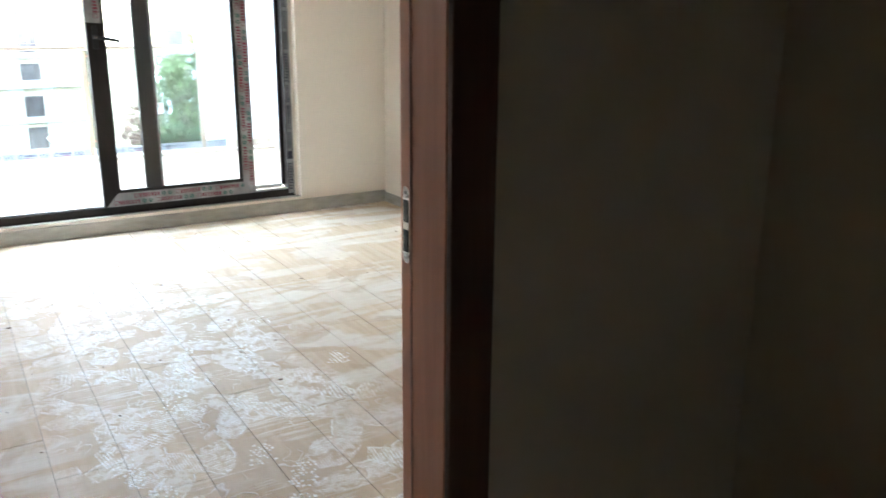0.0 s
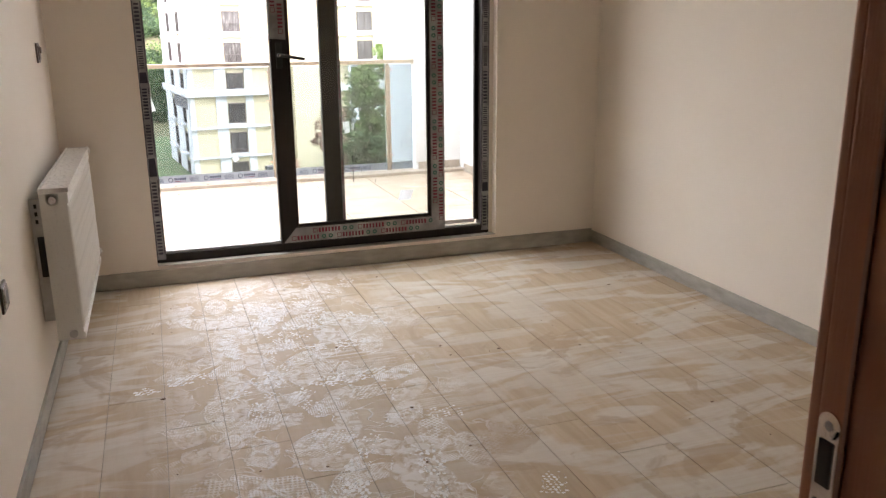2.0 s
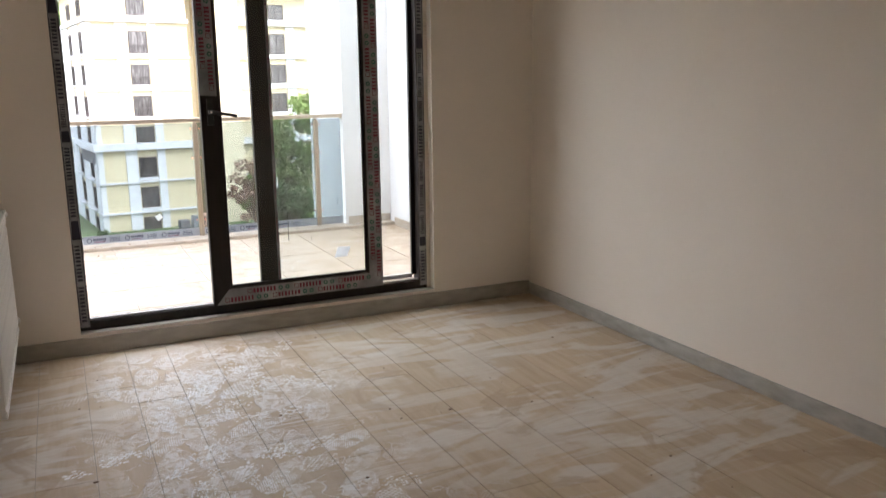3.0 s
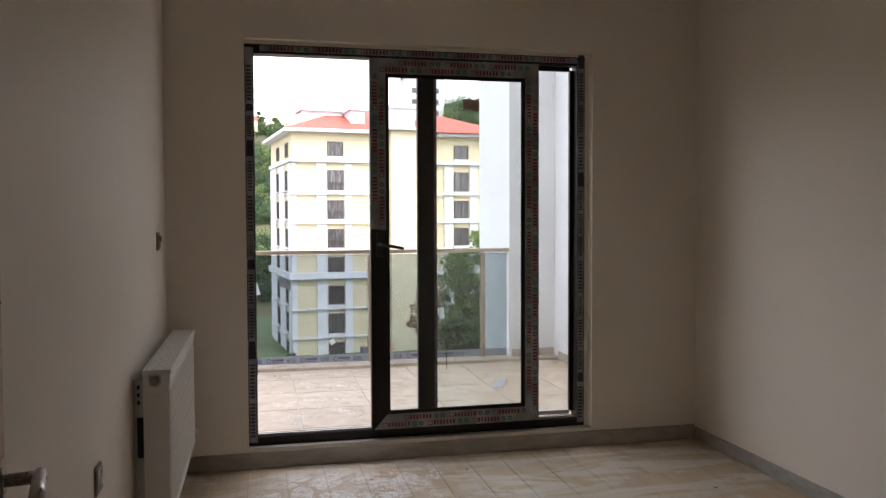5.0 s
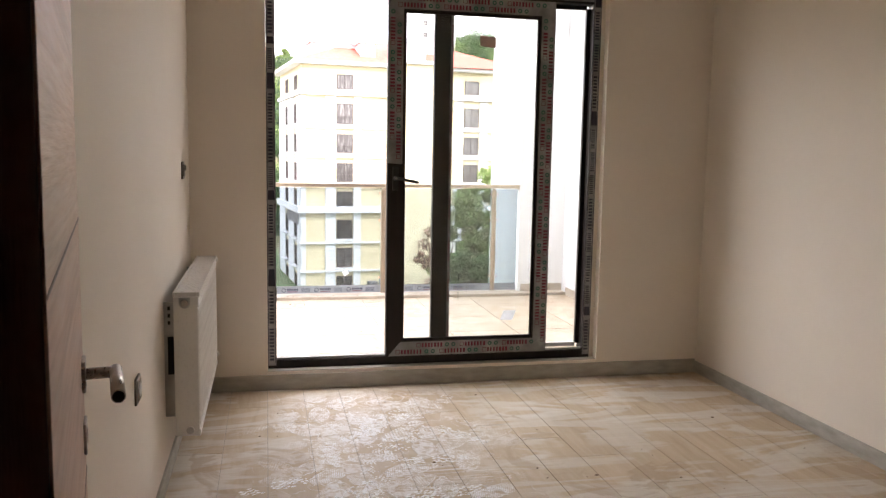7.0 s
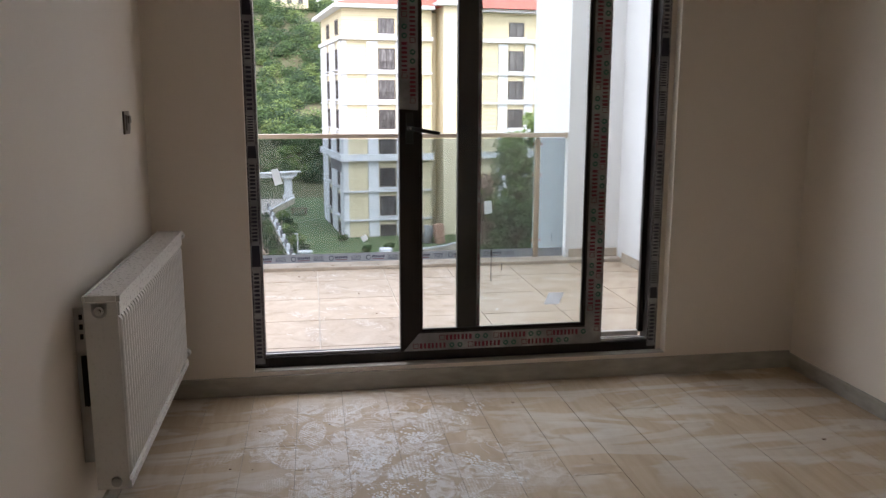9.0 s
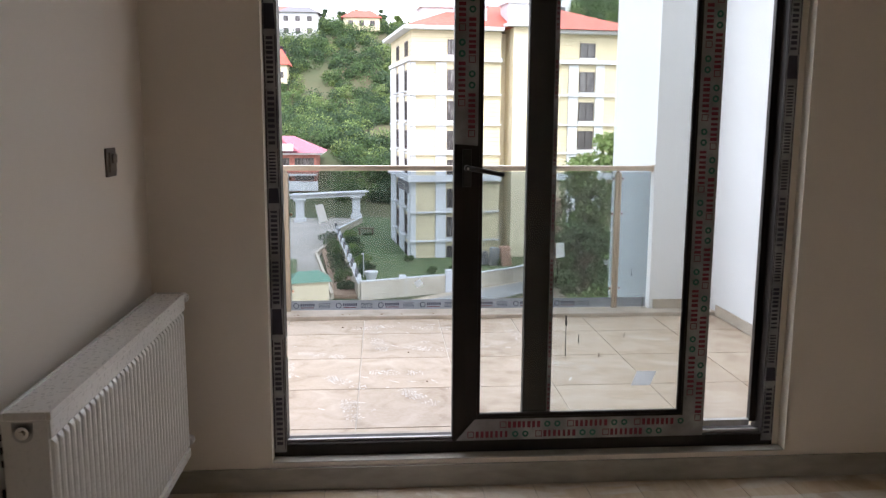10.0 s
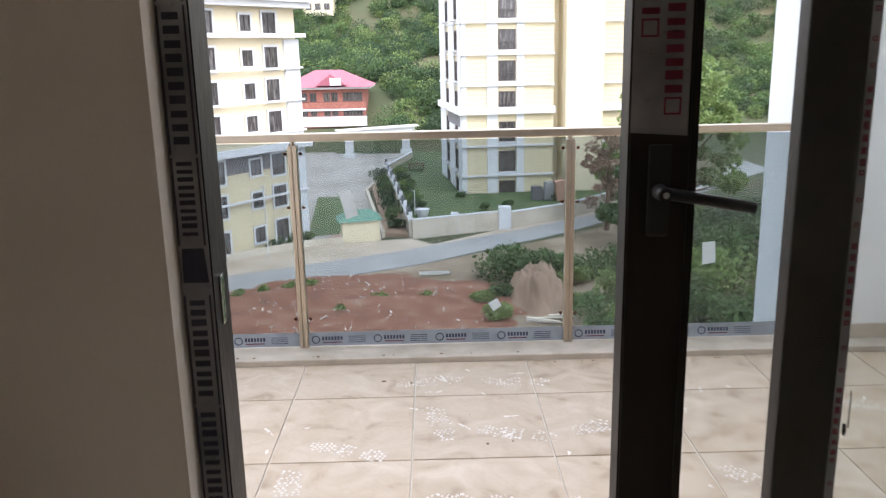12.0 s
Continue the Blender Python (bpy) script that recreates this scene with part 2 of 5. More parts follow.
M["win_pane"] = mat("dark_window_pane", [(0.42, (0.045, 0.04, 0.04)), (0.56, (0.09, 0.085, 0.085)), (0.70, (0.17, 0.165, 0.16))], 1.7, (0.08, 0.2), 0, 8, stretch=(3, 3, 0.6), rand=0.3)
M["asphalt"] = mat("asphalt", [(0.3, (0.25, 0.255, 0.26)), (0.7, (0.32, 0.32, 0.315))], 0.3, (0.8, 0.95), 0.05, 6)
M["dusty"] = mat("dusty_shoulder", [(0.3, (0.36, 0.30, 0.23)), (0.7, (0.50, 0.43, 0.35))], 0.35, (0.85, 0.95), 0.08, 4)
M["soil"] = mat("red_soil", [(0.25, (0.11, 0.045, 0.026)), (0.45, (0.18, 0.072, 0.042)), (0.6, (0.21, 0.10, 0.062)), (0.76, (0.30, 0.20, 0.15))], 0.7, (0.85, 0.98), 0.15, 3)
M["plot"] = mat("weedy_earth", [(0.3, (0.13, 0.105, 0.06)), (0.5, (0.22, 0.17, 0.12)), (0.68, (0.33, 0.27, 0.205))], 0.5, (0.85, 0.95), 0.08, 4)
M["mound"] = mat("brown_soil", [(0.25, (0.17, 0.11, 0.075)), (0.75, (0.30, 0.21, 0.15))], 0.7, (0.85, 0.98), 0.08, 3)
M["grass"] = mat("grass", [(0.28, (0.035, 0.065, 0.022)), (0.45, (0.06, 0.10, 0.035)), (0.6, (0.085, 0.12, 0.045)), (0.78, (0.17, 0.15, 0.08))], 0.55, (0.8, 0.95), 0.05, 5)
M["hill"] = mat("hill_earth", [(0.3, (0.035, 0.058, 0.022)), (0.48, (0.062, 0.072, 0.034)), (0.68, (0.11, 0.09, 0.05))], 0.06, (0.9, 0.98), 0.8, 1)
M["concrete"] = mat("concrete_wall", [(0.3, (0.42, 0.37, 0.30)), (0.7, (0.58, 0.53, 0.45))], 0.6, (0.8, 0.95), 0.4, 5)
M["paving"] = mat("pink_paving", duo((0.42, 0.27, 0.22), 0.12), 0.8, (0.8, 0.95), 0.3, 6)
M["pale_paving"] = mat("grey_paving", [(0.3, (0.24, 0.22, 0.195)), (0.5, (0.31, 0.29, 0.265)), (0.7, (0.38, 0.355, 0.33))], 0.25, (0.8, 0.95), 0.05, 6)
M["green_roof"] = mat("green_roof", duo((0.12, 0.25, 0.19), 0.1), 1, (0.6, 0.8), 0.1, 6)
for key, c in (("leaf_a", (0.048, 0.085, 0.042)), ("leaf_b", (0.080, 0.135, 0.050)), ("leaf_c", (0.17, 0.235, 0.08)), ("leaf_dry", (0.22, 0.14, 0.10)), ("leaf_plum", (0.06, 0.035, 0.05))):
    M[key] = mat("foliage_" + key[5:], duo(c, 0.3), 0.5, (0.6, 0.8), 0, 8, island=0.28)
for key in ("leaf_a", "leaf_b", "leaf_c"):
    see_through(M[key], 0.4)
M["bark"] = mat("bark", duo((0.12, 0.08, 0.055), 0.2), 3, (0.8, 0.95), 0.5, 10)
M["rubble"] = mat("rubble", duo((0.45, 0.41, 0.37), 0.15), 3, (0.8, 0.95), 0.3, 10, island=0.4)


class Graph:
    """Short hand for wiring shader nodes."""

    def __init__(self, nt):
        self.nt = nt

    def put(self, socket, value):
        if isinstance(value, bpy.types.NodeSocket):
            self.nt.links.new(value, socket)
        else:
            socket.default_value = value

    def math(self, op, a, b=0.0, clamp=False):
        n = self.nt.nodes.new("ShaderNodeMath")
        n.operation, n.use_clamp = op, clamp
        self.put(n.inputs[0], a)
        self.put(n.inputs[1], b)
        return n.outputs[0]

    def noise(self, vec, scale, detail=3.0, rough=0.5, distort=0.0):
        n = self.nt.nodes.new("ShaderNodeTexNoise")
        self.put(n.inputs["Vector"], vec)
        n.inputs["Scale"].default_value, n.inputs["Detail"].default_value = scale, detail
        n.inputs["Roughness"].default_value, n.inputs["Distortion"].default_value = rough, distort
        return n.outputs[0]

    def step(self, value, low, high):
        n = self.nt.nodes.new("ShaderNodeMapRange")
        n.interpolation_type = "SMOOTHSTEP"
        self.put(n.inputs["Value"], value)
        n.inputs["From Min"].default_value, n.inputs["From Max"].default_value = low, high
        return n.outputs[0]

    def ridge(self, value, width):
        """One along the middle level of a noise, falling off to both sides: thin winding lines."""
        d = self.math("ABSOLUTE", self.math("SUBTRACT", value, 0.5))
        return self.math("SUBTRACT", 1.0, self.math("DIVIDE", d, width), True)

    def mapped(self, vec, turn, scale, shift=(0, 0, 0)):
        n = self.nt.nodes.new("ShaderNodeMapping")
        self.put(n.inputs[0], vec)
        n.inputs["Rotation"].default_value, n.inputs["Scale"].default_value, n.inputs["Location"].default_value = (0, 0, turn), scale, shift
        return n.outputs[0]

    def mix(self, fac, a, b):
        n = self.nt.nodes.new("ShaderNodeMix")
        n.data_type = "RGBA"
        self.put(n.inputs[0], fac)
        self.put(n.inputs[6], a)
        self.put(n.inputs[7], b)
        return n.outputs[2]


def sole_stamps(g, vec, ragged, wear, scale, period):
    """Shoe prints scattered one to a cell, each turned its own way: a sole-shaped patch with tread and a raised rim."""
    nt = g.nt
    cell = nt.nodes.new("ShaderNodeTexVoronoi")
    cell.voronoi_dimensions = "2D"
    cell.inputs["Scale"].default_value = scale
    g.put(cell.inputs["Vector"], vec)
    off = nt.nodes.new("ShaderNodeVectorMath")
    off.operation = "SUBTRACT"
    g.put(off.inputs[0], vec)
    g.put(off.inputs[1], cell.outputs["Position"])
    pick = nt.nodes.new("ShaderNodeSeparateXYZ")
    g.put(pick.inputs[0], cell.outputs["Color"])
    turn = nt.nodes.new("ShaderNodeVectorRotate")
    turn.rotation_type = "Z_AXIS"
    g.put(turn.inputs["Vector"], off.outputs[0])
    g.put(turn.inputs["Angle"], g.math("MULTIPLY", pick.outputs[0], 5.0))
    uv = nt.nodes.new("ShaderNodeSeparateXYZ")
    g.put(uv.inputs[0], turn.outputs[0])
    u, v = uv.outputs[0], uv.outputs[1]
    r = g.math("SQRT", g.math("ADD", g.math("POWER", g.math("ABSOLUTE", g.math("DIVIDE", u, 0.056)), 2.0), g.math("POWER", g.math("ABSOLUTE", g.math("DIVIDE", v, 0.125)), 2.0)))
    r = g.math("ADD", r, g.math("MULTIPLY", g.math("SUBTRACT", ragged, 0.5), 1.0))
    fill = g.math("SUBTRACT", 1.0, g.step(r, 0.82, 1.0))
    rim = g.math("SUBTRACT", 1.0, g.math("DIVIDE", g.math("ABSOLUTE", g.math("SUBTRACT", r, 0.98)), 0.11), True)
    k = 2 * math.pi / period
    weave = g.math("MULTIPLY", g.math("SINE", g.math("MULTIPLY", u, k)), g.math("SINE", g.math("MULTIPLY", v, k)))
    holes = g.math("MULTIPLY", g.step(weave, 0.0, 0.35), g.math("MULTIPLY", g.step(pick.outputs[1], 0.30, 0.34), 0.85))
    body = g.math("MULTIPLY", g.math("MULTIPLY", fill, g.math("SUBTRACT", 1.0, holes)), g.math("MULTIPLY", wear, g.math("ADD", 0.48, g.math("MULTIPLY", pick.outputs[1], 0.52))))
    edge = g.math("MULTIPLY", rim, g.step(ragged, 0.46, 0.58))
    return g.math("MULTIPLY", g.math("MAXIMUM", body, edge), g.step(pick.outputs[2], 0.44, 0.46))


# plank tiles: wood-look stone, a grey wiped film, and glossy white residue trodden along the lane to the balcony door
def plank_material():
    m = mat("plank_tile", [(0.25, (0.47, 0.355, 0.23)), (0.5, (0.53, 0.41, 0.275)), (0.75, (0.58, 0.465, 0.335))], 5, (0.56, 0.68), 0.05, 70, spec=0.3, stretch=(5, 0.6, 1), rand=0.05, distort=0.6)
    nt = m.node_tree
    b = nt.nodes["Principled BSDF"]
    src = b.inputs["Base Color"].links[0].from_socket
    g = Graph(nt)
    pos = nt.nodes.new("ShaderNodeNewGeometry").outputs["Position"]
    sep = nt.nodes.new("ShaderNodeSeparateXYZ")
    nt.links.new(pos, sep.inputs[0])
    x, y = sep.outputs[0], sep.outputs[1]
    # film wiped in broad strokes, with tan left between them
    stroke = g.noise(g.mapped(pos, 0.75, (0.55, 1.7, 1)), 2.1, 4, 0.5, 1.6)
    stroke2 = g.noise(g.mapped(pos, -0.55, (0.6, 1.9, 1), (3, 1, 0)), 1.7, 4, 0.5, 1.2)
    fine = g.noise(g.mapped(pos, 0.75, (2, 34, 1)), 1.6, 3, 0.6, 0.4)
    film = g.math("MAXIMUM", g.step(stroke, 0.47, 0.58), g.math("MULTIPLY", g.step(stroke2, 0.53, 0.60), 0.7))
    film = g.math("MULTIPLY", film, g.math("ADD", 0.25, g.math("MULTIPLY", fine, 0.7)))
    brown = g.math("MULTIPLY", g.step(g.noise(pos, 1.9, 5, 0.55, 1.4), 0.575, 0.62), 0.55)
    # trodden lane
    away = g.math("ABSOLUTE", g.math("SUBTRACT", x, LANE_X))
    away = g.math("ADD", away, g.math("MULTIPLY", g.math("SUBTRACT", g.noise(pos, 2.6, 3), 0.5), 0.9))
    lane = g.math("SUBTRACT", 1.0, g.step(away, 0.28, 0.66))
    lane = g.math("MULTIPLY", lane, g.math("SUBTRACT", 1.0, g.step(y, 5.1, 5.4)))
    film = g.math("MULTIPLY", film, g.math("SUBTRACT", 1.0, g.math("MULTIPLY", lane, 0.75)))
    col = g.mix(film, src, (0.68, 0.645, 0.59, 1))
    col = g.mix(brown, col, (0.42, 0.305, 0.19, 1))
    where = g.noise(pos, 4.3, 2, 0.5, 0.6)
    ragged = g.noise(pos, 15, 4, 0.6, 0.8)
    wear = g.step(g.noise(pos, 24, 4, 0.6, 1.0), 0.33, 0.60)
    curls = g.math("MULTIPLY", g.ridge(g.noise(pos, 9.0, 1.5, 0.4, 1.0), 0.020), g.step(where, 0.46, 0.56))
    comb = g.math("MULTIPLY", g.step(g.noise(g.mapped(pos, 2.3, (2.0, 60, 1)), 1.5, 3, 0.6, 0.5), 0.52, 0.60), g.step(g.noise(pos, 3.1, 2, 0.5, 0.8), 0.50, 0.58))
    white = g.math("MAXIMUM", g.math("MULTIPLY", curls, 0.75), g.math("MULTIPLY", comb, 0.45))
    for scale, shift, period in ((4.4, (0.0, 0.0, 0.0), 0.016), (4.9, (3.3, 1.7, 0.0), 0.021), (6.2, (8.1, 5.2, 0.0), 0.012)):
        white = g.math("MAXIMUM", white, sole_stamps(g, g.mapped(pos, 0, (1, 1, 1), shift), ragged, wear, scale, period))
    white = g.math("MULTIPLY", white, lane, True)
    col = g.mix(white, col, (0.90, 0.90, 0.905, 1))
    nt.links.new(col, b.inputs["Base Color"])
    rough = g.math("SUBTRACT", b.inputs["Roughness"].links[0].from_socket, g.math("MULTIPLY", g.math("MAXIMUM", white, g.math("MULTIPLY", lane, 0.15)), 0.16))
    nt.links.new(rough, b.inputs["Roughness"])
    bp = nt.nodes.new("ShaderNodeBump")
    bp.inputs["Strength"].default_value, bp.inputs["Distance"].default_value = 0.6, 0.005
    nt.links.new(white, bp.inputs["Height"])
    nt.links.new(b.inputs["Normal"].links[0].from_socket, bp.inputs["Normal"])
    nt.links.new(bp.outputs[0], b.inputs["Normal"])
    return m


LANE_X = 0.86
M["plank"] = plank_material()

# ---- building helpers ----
WORLD = {}


def thing(name, at, label, category, group="", kind=""):
    e = new(name)
    e.location = at
    WORLD[e] = Matrix.Translation(at)
    e.empty_display_size = 0.1
    return tagged(e, label, category, group, kind)


def mesh_of(name, bm, material):
    me = bpy.data.meshes.new(name)
    bm.to_mesh(me)
    bm.free()
    me.materials.append(material)
    return me


def part(name, bm, material, parent, label="", smooth=False):
    """Links a bmesh, shaped in world coordinates, as one mesh under a thing or a part."""
    me = bm if isinstance(bm, bpy.types.Mesh) else mesh_of(name, bm, material)
    if smooth:
        for p in me.polygons:
            p.use_smooth = len(p.vertices) == 4
    ob = new(name, me)
    if parent:
        ob.parent = parent
        ob.matrix_parent_inverse = WORLD.get(parent, Matrix()).inverted()
    return tagged(ob, label)


def solo(name, bm, material, label, category, group="", kind="", smooth=False):
    return tagged(part(name, bm, material, None, "", smooth), label, category, group, kind)


def box(x0, x1, y0, y1, z0, z1, bevel=0.0, bm=None):
    out = bm or bmesh.new()
    vs = bmesh.ops.create_cube(out, size=1.0, matrix=Matrix.Translation(((x0 + x1) / 2, (y0 + y1) / 2, (z0 + z1) / 2)) @ Matrix.Diagonal((x1 - x0, y1 - y0, z1 - z0, 1)))["verts"]
    if bevel:
        edges = list({e for v in vs for e in v.link_edges})
        bmesh.ops.bevel(out, geom=edges, offset=bevel, segments=2, profile=0.6, affect="EDGES")
    return out


def rod(p0, p1, r0, r1=None, seg=12, bm=None):
    out = bm or bmesh.new()
    p0, p1 = Vector(p0), Vector(p1)
    d = p1 - p0
    m = Matrix.Translation((p0 + p1) / 2) @ d.to_track_quat("Z", "Y").to_matrix().to_4x4()
    bmesh.ops.create_cone(out, cap_ends=True, segments=seg, radius1=r0, radius2=r0 if r1 is None else r1, depth=d.length, matrix=m)
    return out


def poly(points, bm=None):
    out = bm or bmesh.new()
    out.faces.new([out.verts.new(p) for p in points])
    return out


def prism(points, z0, z1, bm=None):
    """An upright prism on a plan outline (counter-clockwise)."""
    out = bm or bmesh.new()
    lo = [out.verts.new((x, y, z0)) for x, y in points]
    hi = [out.verts.new((x, y, z1)) for x, y in points]
    out.faces.new(hi)
    out.faces.new(lo[::-1])
    for i in range(len(points)):
        j = (i + 1) % len(points)
        out.faces.new((lo[i], lo[j], hi[j], hi[i]))
    return out


def mitred(x0, x1, z0, z1, w, y0, y1):
    """The four mitred bars of an upright frame, inset w, as bmeshes: left, right, bottom, top."""
    bars = []
    o = [(x0, z0), (x1, z0), (x1, z1), (x0, z1)]
    i = [(x0 + w, z0 + w), (x1 - w, z0 + w), (x1 - w, z1 - w), (x0 + w, z1 - w)]
    for a, b in ((3, 0), (1, 2), (0, 1), (2, 3)):
        bm = bmesh.new()
        ring = [o[a], o[b], i[b], i[a]]
        f = [bm.verts.new((x, y0, z)) for x, z in ring]
        k = [bm.verts.new((x, y1, z)) for x, z in ring]
        bm.faces.new(f)
        bm.faces.new(k[::-1])
        for n in range(4):
            bm.faces.new((f[n], k[n], k[(n + 1) % 4], f[(n + 1) % 4]))
        bmesh.ops.recalc_face_normals(bm, faces=bm.faces)
        bmesh.ops.bevel(bm, geom=[e for e in bm.edges if abs(e.verts[0].co.y - y0) < 1e-6 and abs(e.verts[1].co.y - y0) < 1e-6], offset=0.003, segments=2, affect="EDGES")
        bars.append(bm)
    return bars


def glyphs(bm, o, a, c, s, t, word, h, n, rnd):
    """A row of n plain bars in letter size, just off a film."""
    step = word / n
    for k in range(n):
        s0, s1 = s + k * step, s + (k + rnd.uniform(0.46, 0.70)) * step
        poly([o + a * s0 + c * (t - h), o + a * s1 + c * (t - h), o + a * s1 + c * (t + h), o + a * s0 + c * (t + h)], bm)


def print_marks(parent, origin, along, across, length, height, rows, dark, ring, seed, word=0.135):
    """Printed marks on a film strip: outlined boxes, rows of block shapes and rings, as flat ink just off the film."""
    rnd = random.Random(seed)
    o, a, c = Vector(origin), Vector(along), Vector(across)
    ink, rings = bmesh.new(), bmesh.new()

    def quad(bm, s0, s1, t0, t1):
        poly([o + a * s0 + c * t0, o + a * s1 + c * t0, o + a * s1 + c * t1, o + a * s0 + c * t1], bm)

    for r in range(rows):
        t = height * (r + 0.5) / rows
        h = min(0.013, height / rows * 0.38)
        s = rnd.uniform(0.0, 0.03) + 0.11 * (r % 2)
        while s < length - word - 0.03:
            d = 2 * h
            quad(ink, s, s + d, t - h, t - h + 0.003)
            quad(ink, s, s + d, t + h - 0.003, t + h)
            quad(ink, s, s + 0.003, t - h + 0.003, t + h - 0.003)
            quad(ink, s + d - 0.003, s + d, t - h + 0.003, t + h - 0.003)
            s += d + 0.006
            glyphs(ink, o, a, c, s, t, word, h, 7, rnd)
            s += word + 0.022
            for again in range(2):
                if s < length - 0.03:
                    n = 12
                    p = [(math.cos(2 * math.pi * k / n), math.sin(2 * math.pi * k / n)) for k in range(n)]
                    for k in range(n):
                        q, w = p[k], p[(k + 1) % n]
                        poly([o + a * (s + u * h) + c * (t + v * h) for u, v in ((q[0], q[1]), (w[0], w[1]), (w[0] * 0.45, w[1] * 0.45), (q[0] * 0.45, q[1] * 0.45))], rings)
                s += 0.04
    tagged(part("print", ink, dark, parent), kind="stuff")
    tagged(part("ring_print", rings, ring, parent), kind="stuff")


# ---- the room's shell ----
X0, X1, Y0, Y1, TOP = -0.10, 3.030, 1.365, 5.43, 2.77      # inner faces of the room
BZ = 0.143                                                  # balcony floor
OX0, OX1, OZ0, OZ1 = 0.317, 2.337, 0.108, 2.36               # opening of the balcony door
DX0, DX1, DZ = 0.06, 0.975, 2.12                            # opening in the corridor wall

solo("wall_west", box(X0 - 0.2, X0, Y0 - 0.16, Y1 + 0.2, -0.2, TOP), M["wall"], "plain cream-painted wall beside the radiator", "wall", kind="structure")
solo("wall_east", box(X1, X1 + 0.2, Y0 - 0.16, Y1 + 0.2, -0.2, TOP), M["wall"], "plain cream-painted bare side wall", "wall", kind="structure")
bm = box(X0, OX0, Y1, Y1 + 0.2, -0.2, TOP)
box(OX1, X1, Y1, Y1 + 0.2, -0.2, TOP, bm=bm)
box(OX0, OX1, Y1, Y1 + 0.2, -0.2, OZ0, bm=bm)
box(OX0, OX1, Y1, Y1 + 0.2, OZ1, TOP, bm=bm)
box(2.3125, OX1, 5.489, Y1 + 0.2, OZ0, OZ1, bm=bm)
box(OX0, 2.3125, 5.489, Y1 + 0.2, 2.3405, OZ1, bm=bm)
solo("wall_north", bm, M["wall"], "cream-painted wall round the balcony door", "wall", kind="structure")
bm = box(X0, DX0, Y0 - 0.16, Y0, -0.2, TOP)
box(DX1, X1, Y0 - 0.16, Y0, -0.2, TOP, bm=bm)
box(DX0, DX1, Y0 - 0.16, Y0, DZ, TOP, bm=bm)
solo("wall_south", bm, M["wall"], "cream-painted wall with the doorway to the corridor", "wall", kind="structure")
solo("ceiling", box(X0 - 0.2, X1 + 0.2, Y0 - 0.16, Y1 + 0.2, TOP, TOP + 0.2), M["ceiling"], "plain white painted ceiling", "ceiling", kind="structure")

# corridor
HX0, HX1, HY0 = -0.95, 1.85, -1.3
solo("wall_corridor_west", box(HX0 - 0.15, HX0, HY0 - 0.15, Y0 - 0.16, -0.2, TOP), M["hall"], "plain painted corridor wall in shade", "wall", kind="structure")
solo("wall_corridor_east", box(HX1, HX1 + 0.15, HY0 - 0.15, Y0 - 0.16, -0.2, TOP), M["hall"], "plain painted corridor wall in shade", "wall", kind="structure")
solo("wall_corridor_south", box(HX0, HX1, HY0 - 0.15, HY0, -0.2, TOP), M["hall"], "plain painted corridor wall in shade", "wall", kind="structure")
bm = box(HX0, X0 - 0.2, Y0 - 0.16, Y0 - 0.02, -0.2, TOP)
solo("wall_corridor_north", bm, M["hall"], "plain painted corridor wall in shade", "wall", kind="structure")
solo("ceiling_corridor", box(HX0 - 0.15, HX1 + 0.15, HY0 - 0.15, Y0 - 0.16, TOP, TOP + 0.2), M["ceiling"], "plain corridor ceiling in shade", "ceiling", kind="structure")
solo("floor_corridor", box(HX0, HX1, HY0, Y0 - 0.16, -0.2, -0.002), M["curb"], "plain stone corridor floor", "floor", kind="structure")

solo("sill", box(OX0 + 0.001, OX1 - 0.001, Y1 + 0.001, 5.4845, OZ0 + 0.0005, OZ0 + 0.004), M["skirt"], "thin grey sill under the balcony door frame", "sill", kind="structure")

# skirting
def skirting(name, x0, x1, y0, y1):
    solo(name, box(x0, x1, y0, y1, 0.0, 0.09 if name == "baseboard_north" else 0.075, 0.003), M["skirt"], "grey stone-look skirting tile along the wall", "skirting", kind="structure")


skirting("baseboard_north", X0 + 0.012, X1 - 0.012, Y1 - 0.012, Y1 - 0.0005)
skirting("baseboard_east", X1 - 0.012, X1 - 0.0005, Y0 + 0.012, Y1)
skirting("baseboard_west", X0 + 0.0005, X0 + 0.012, Y0 + 0.012, Y1)

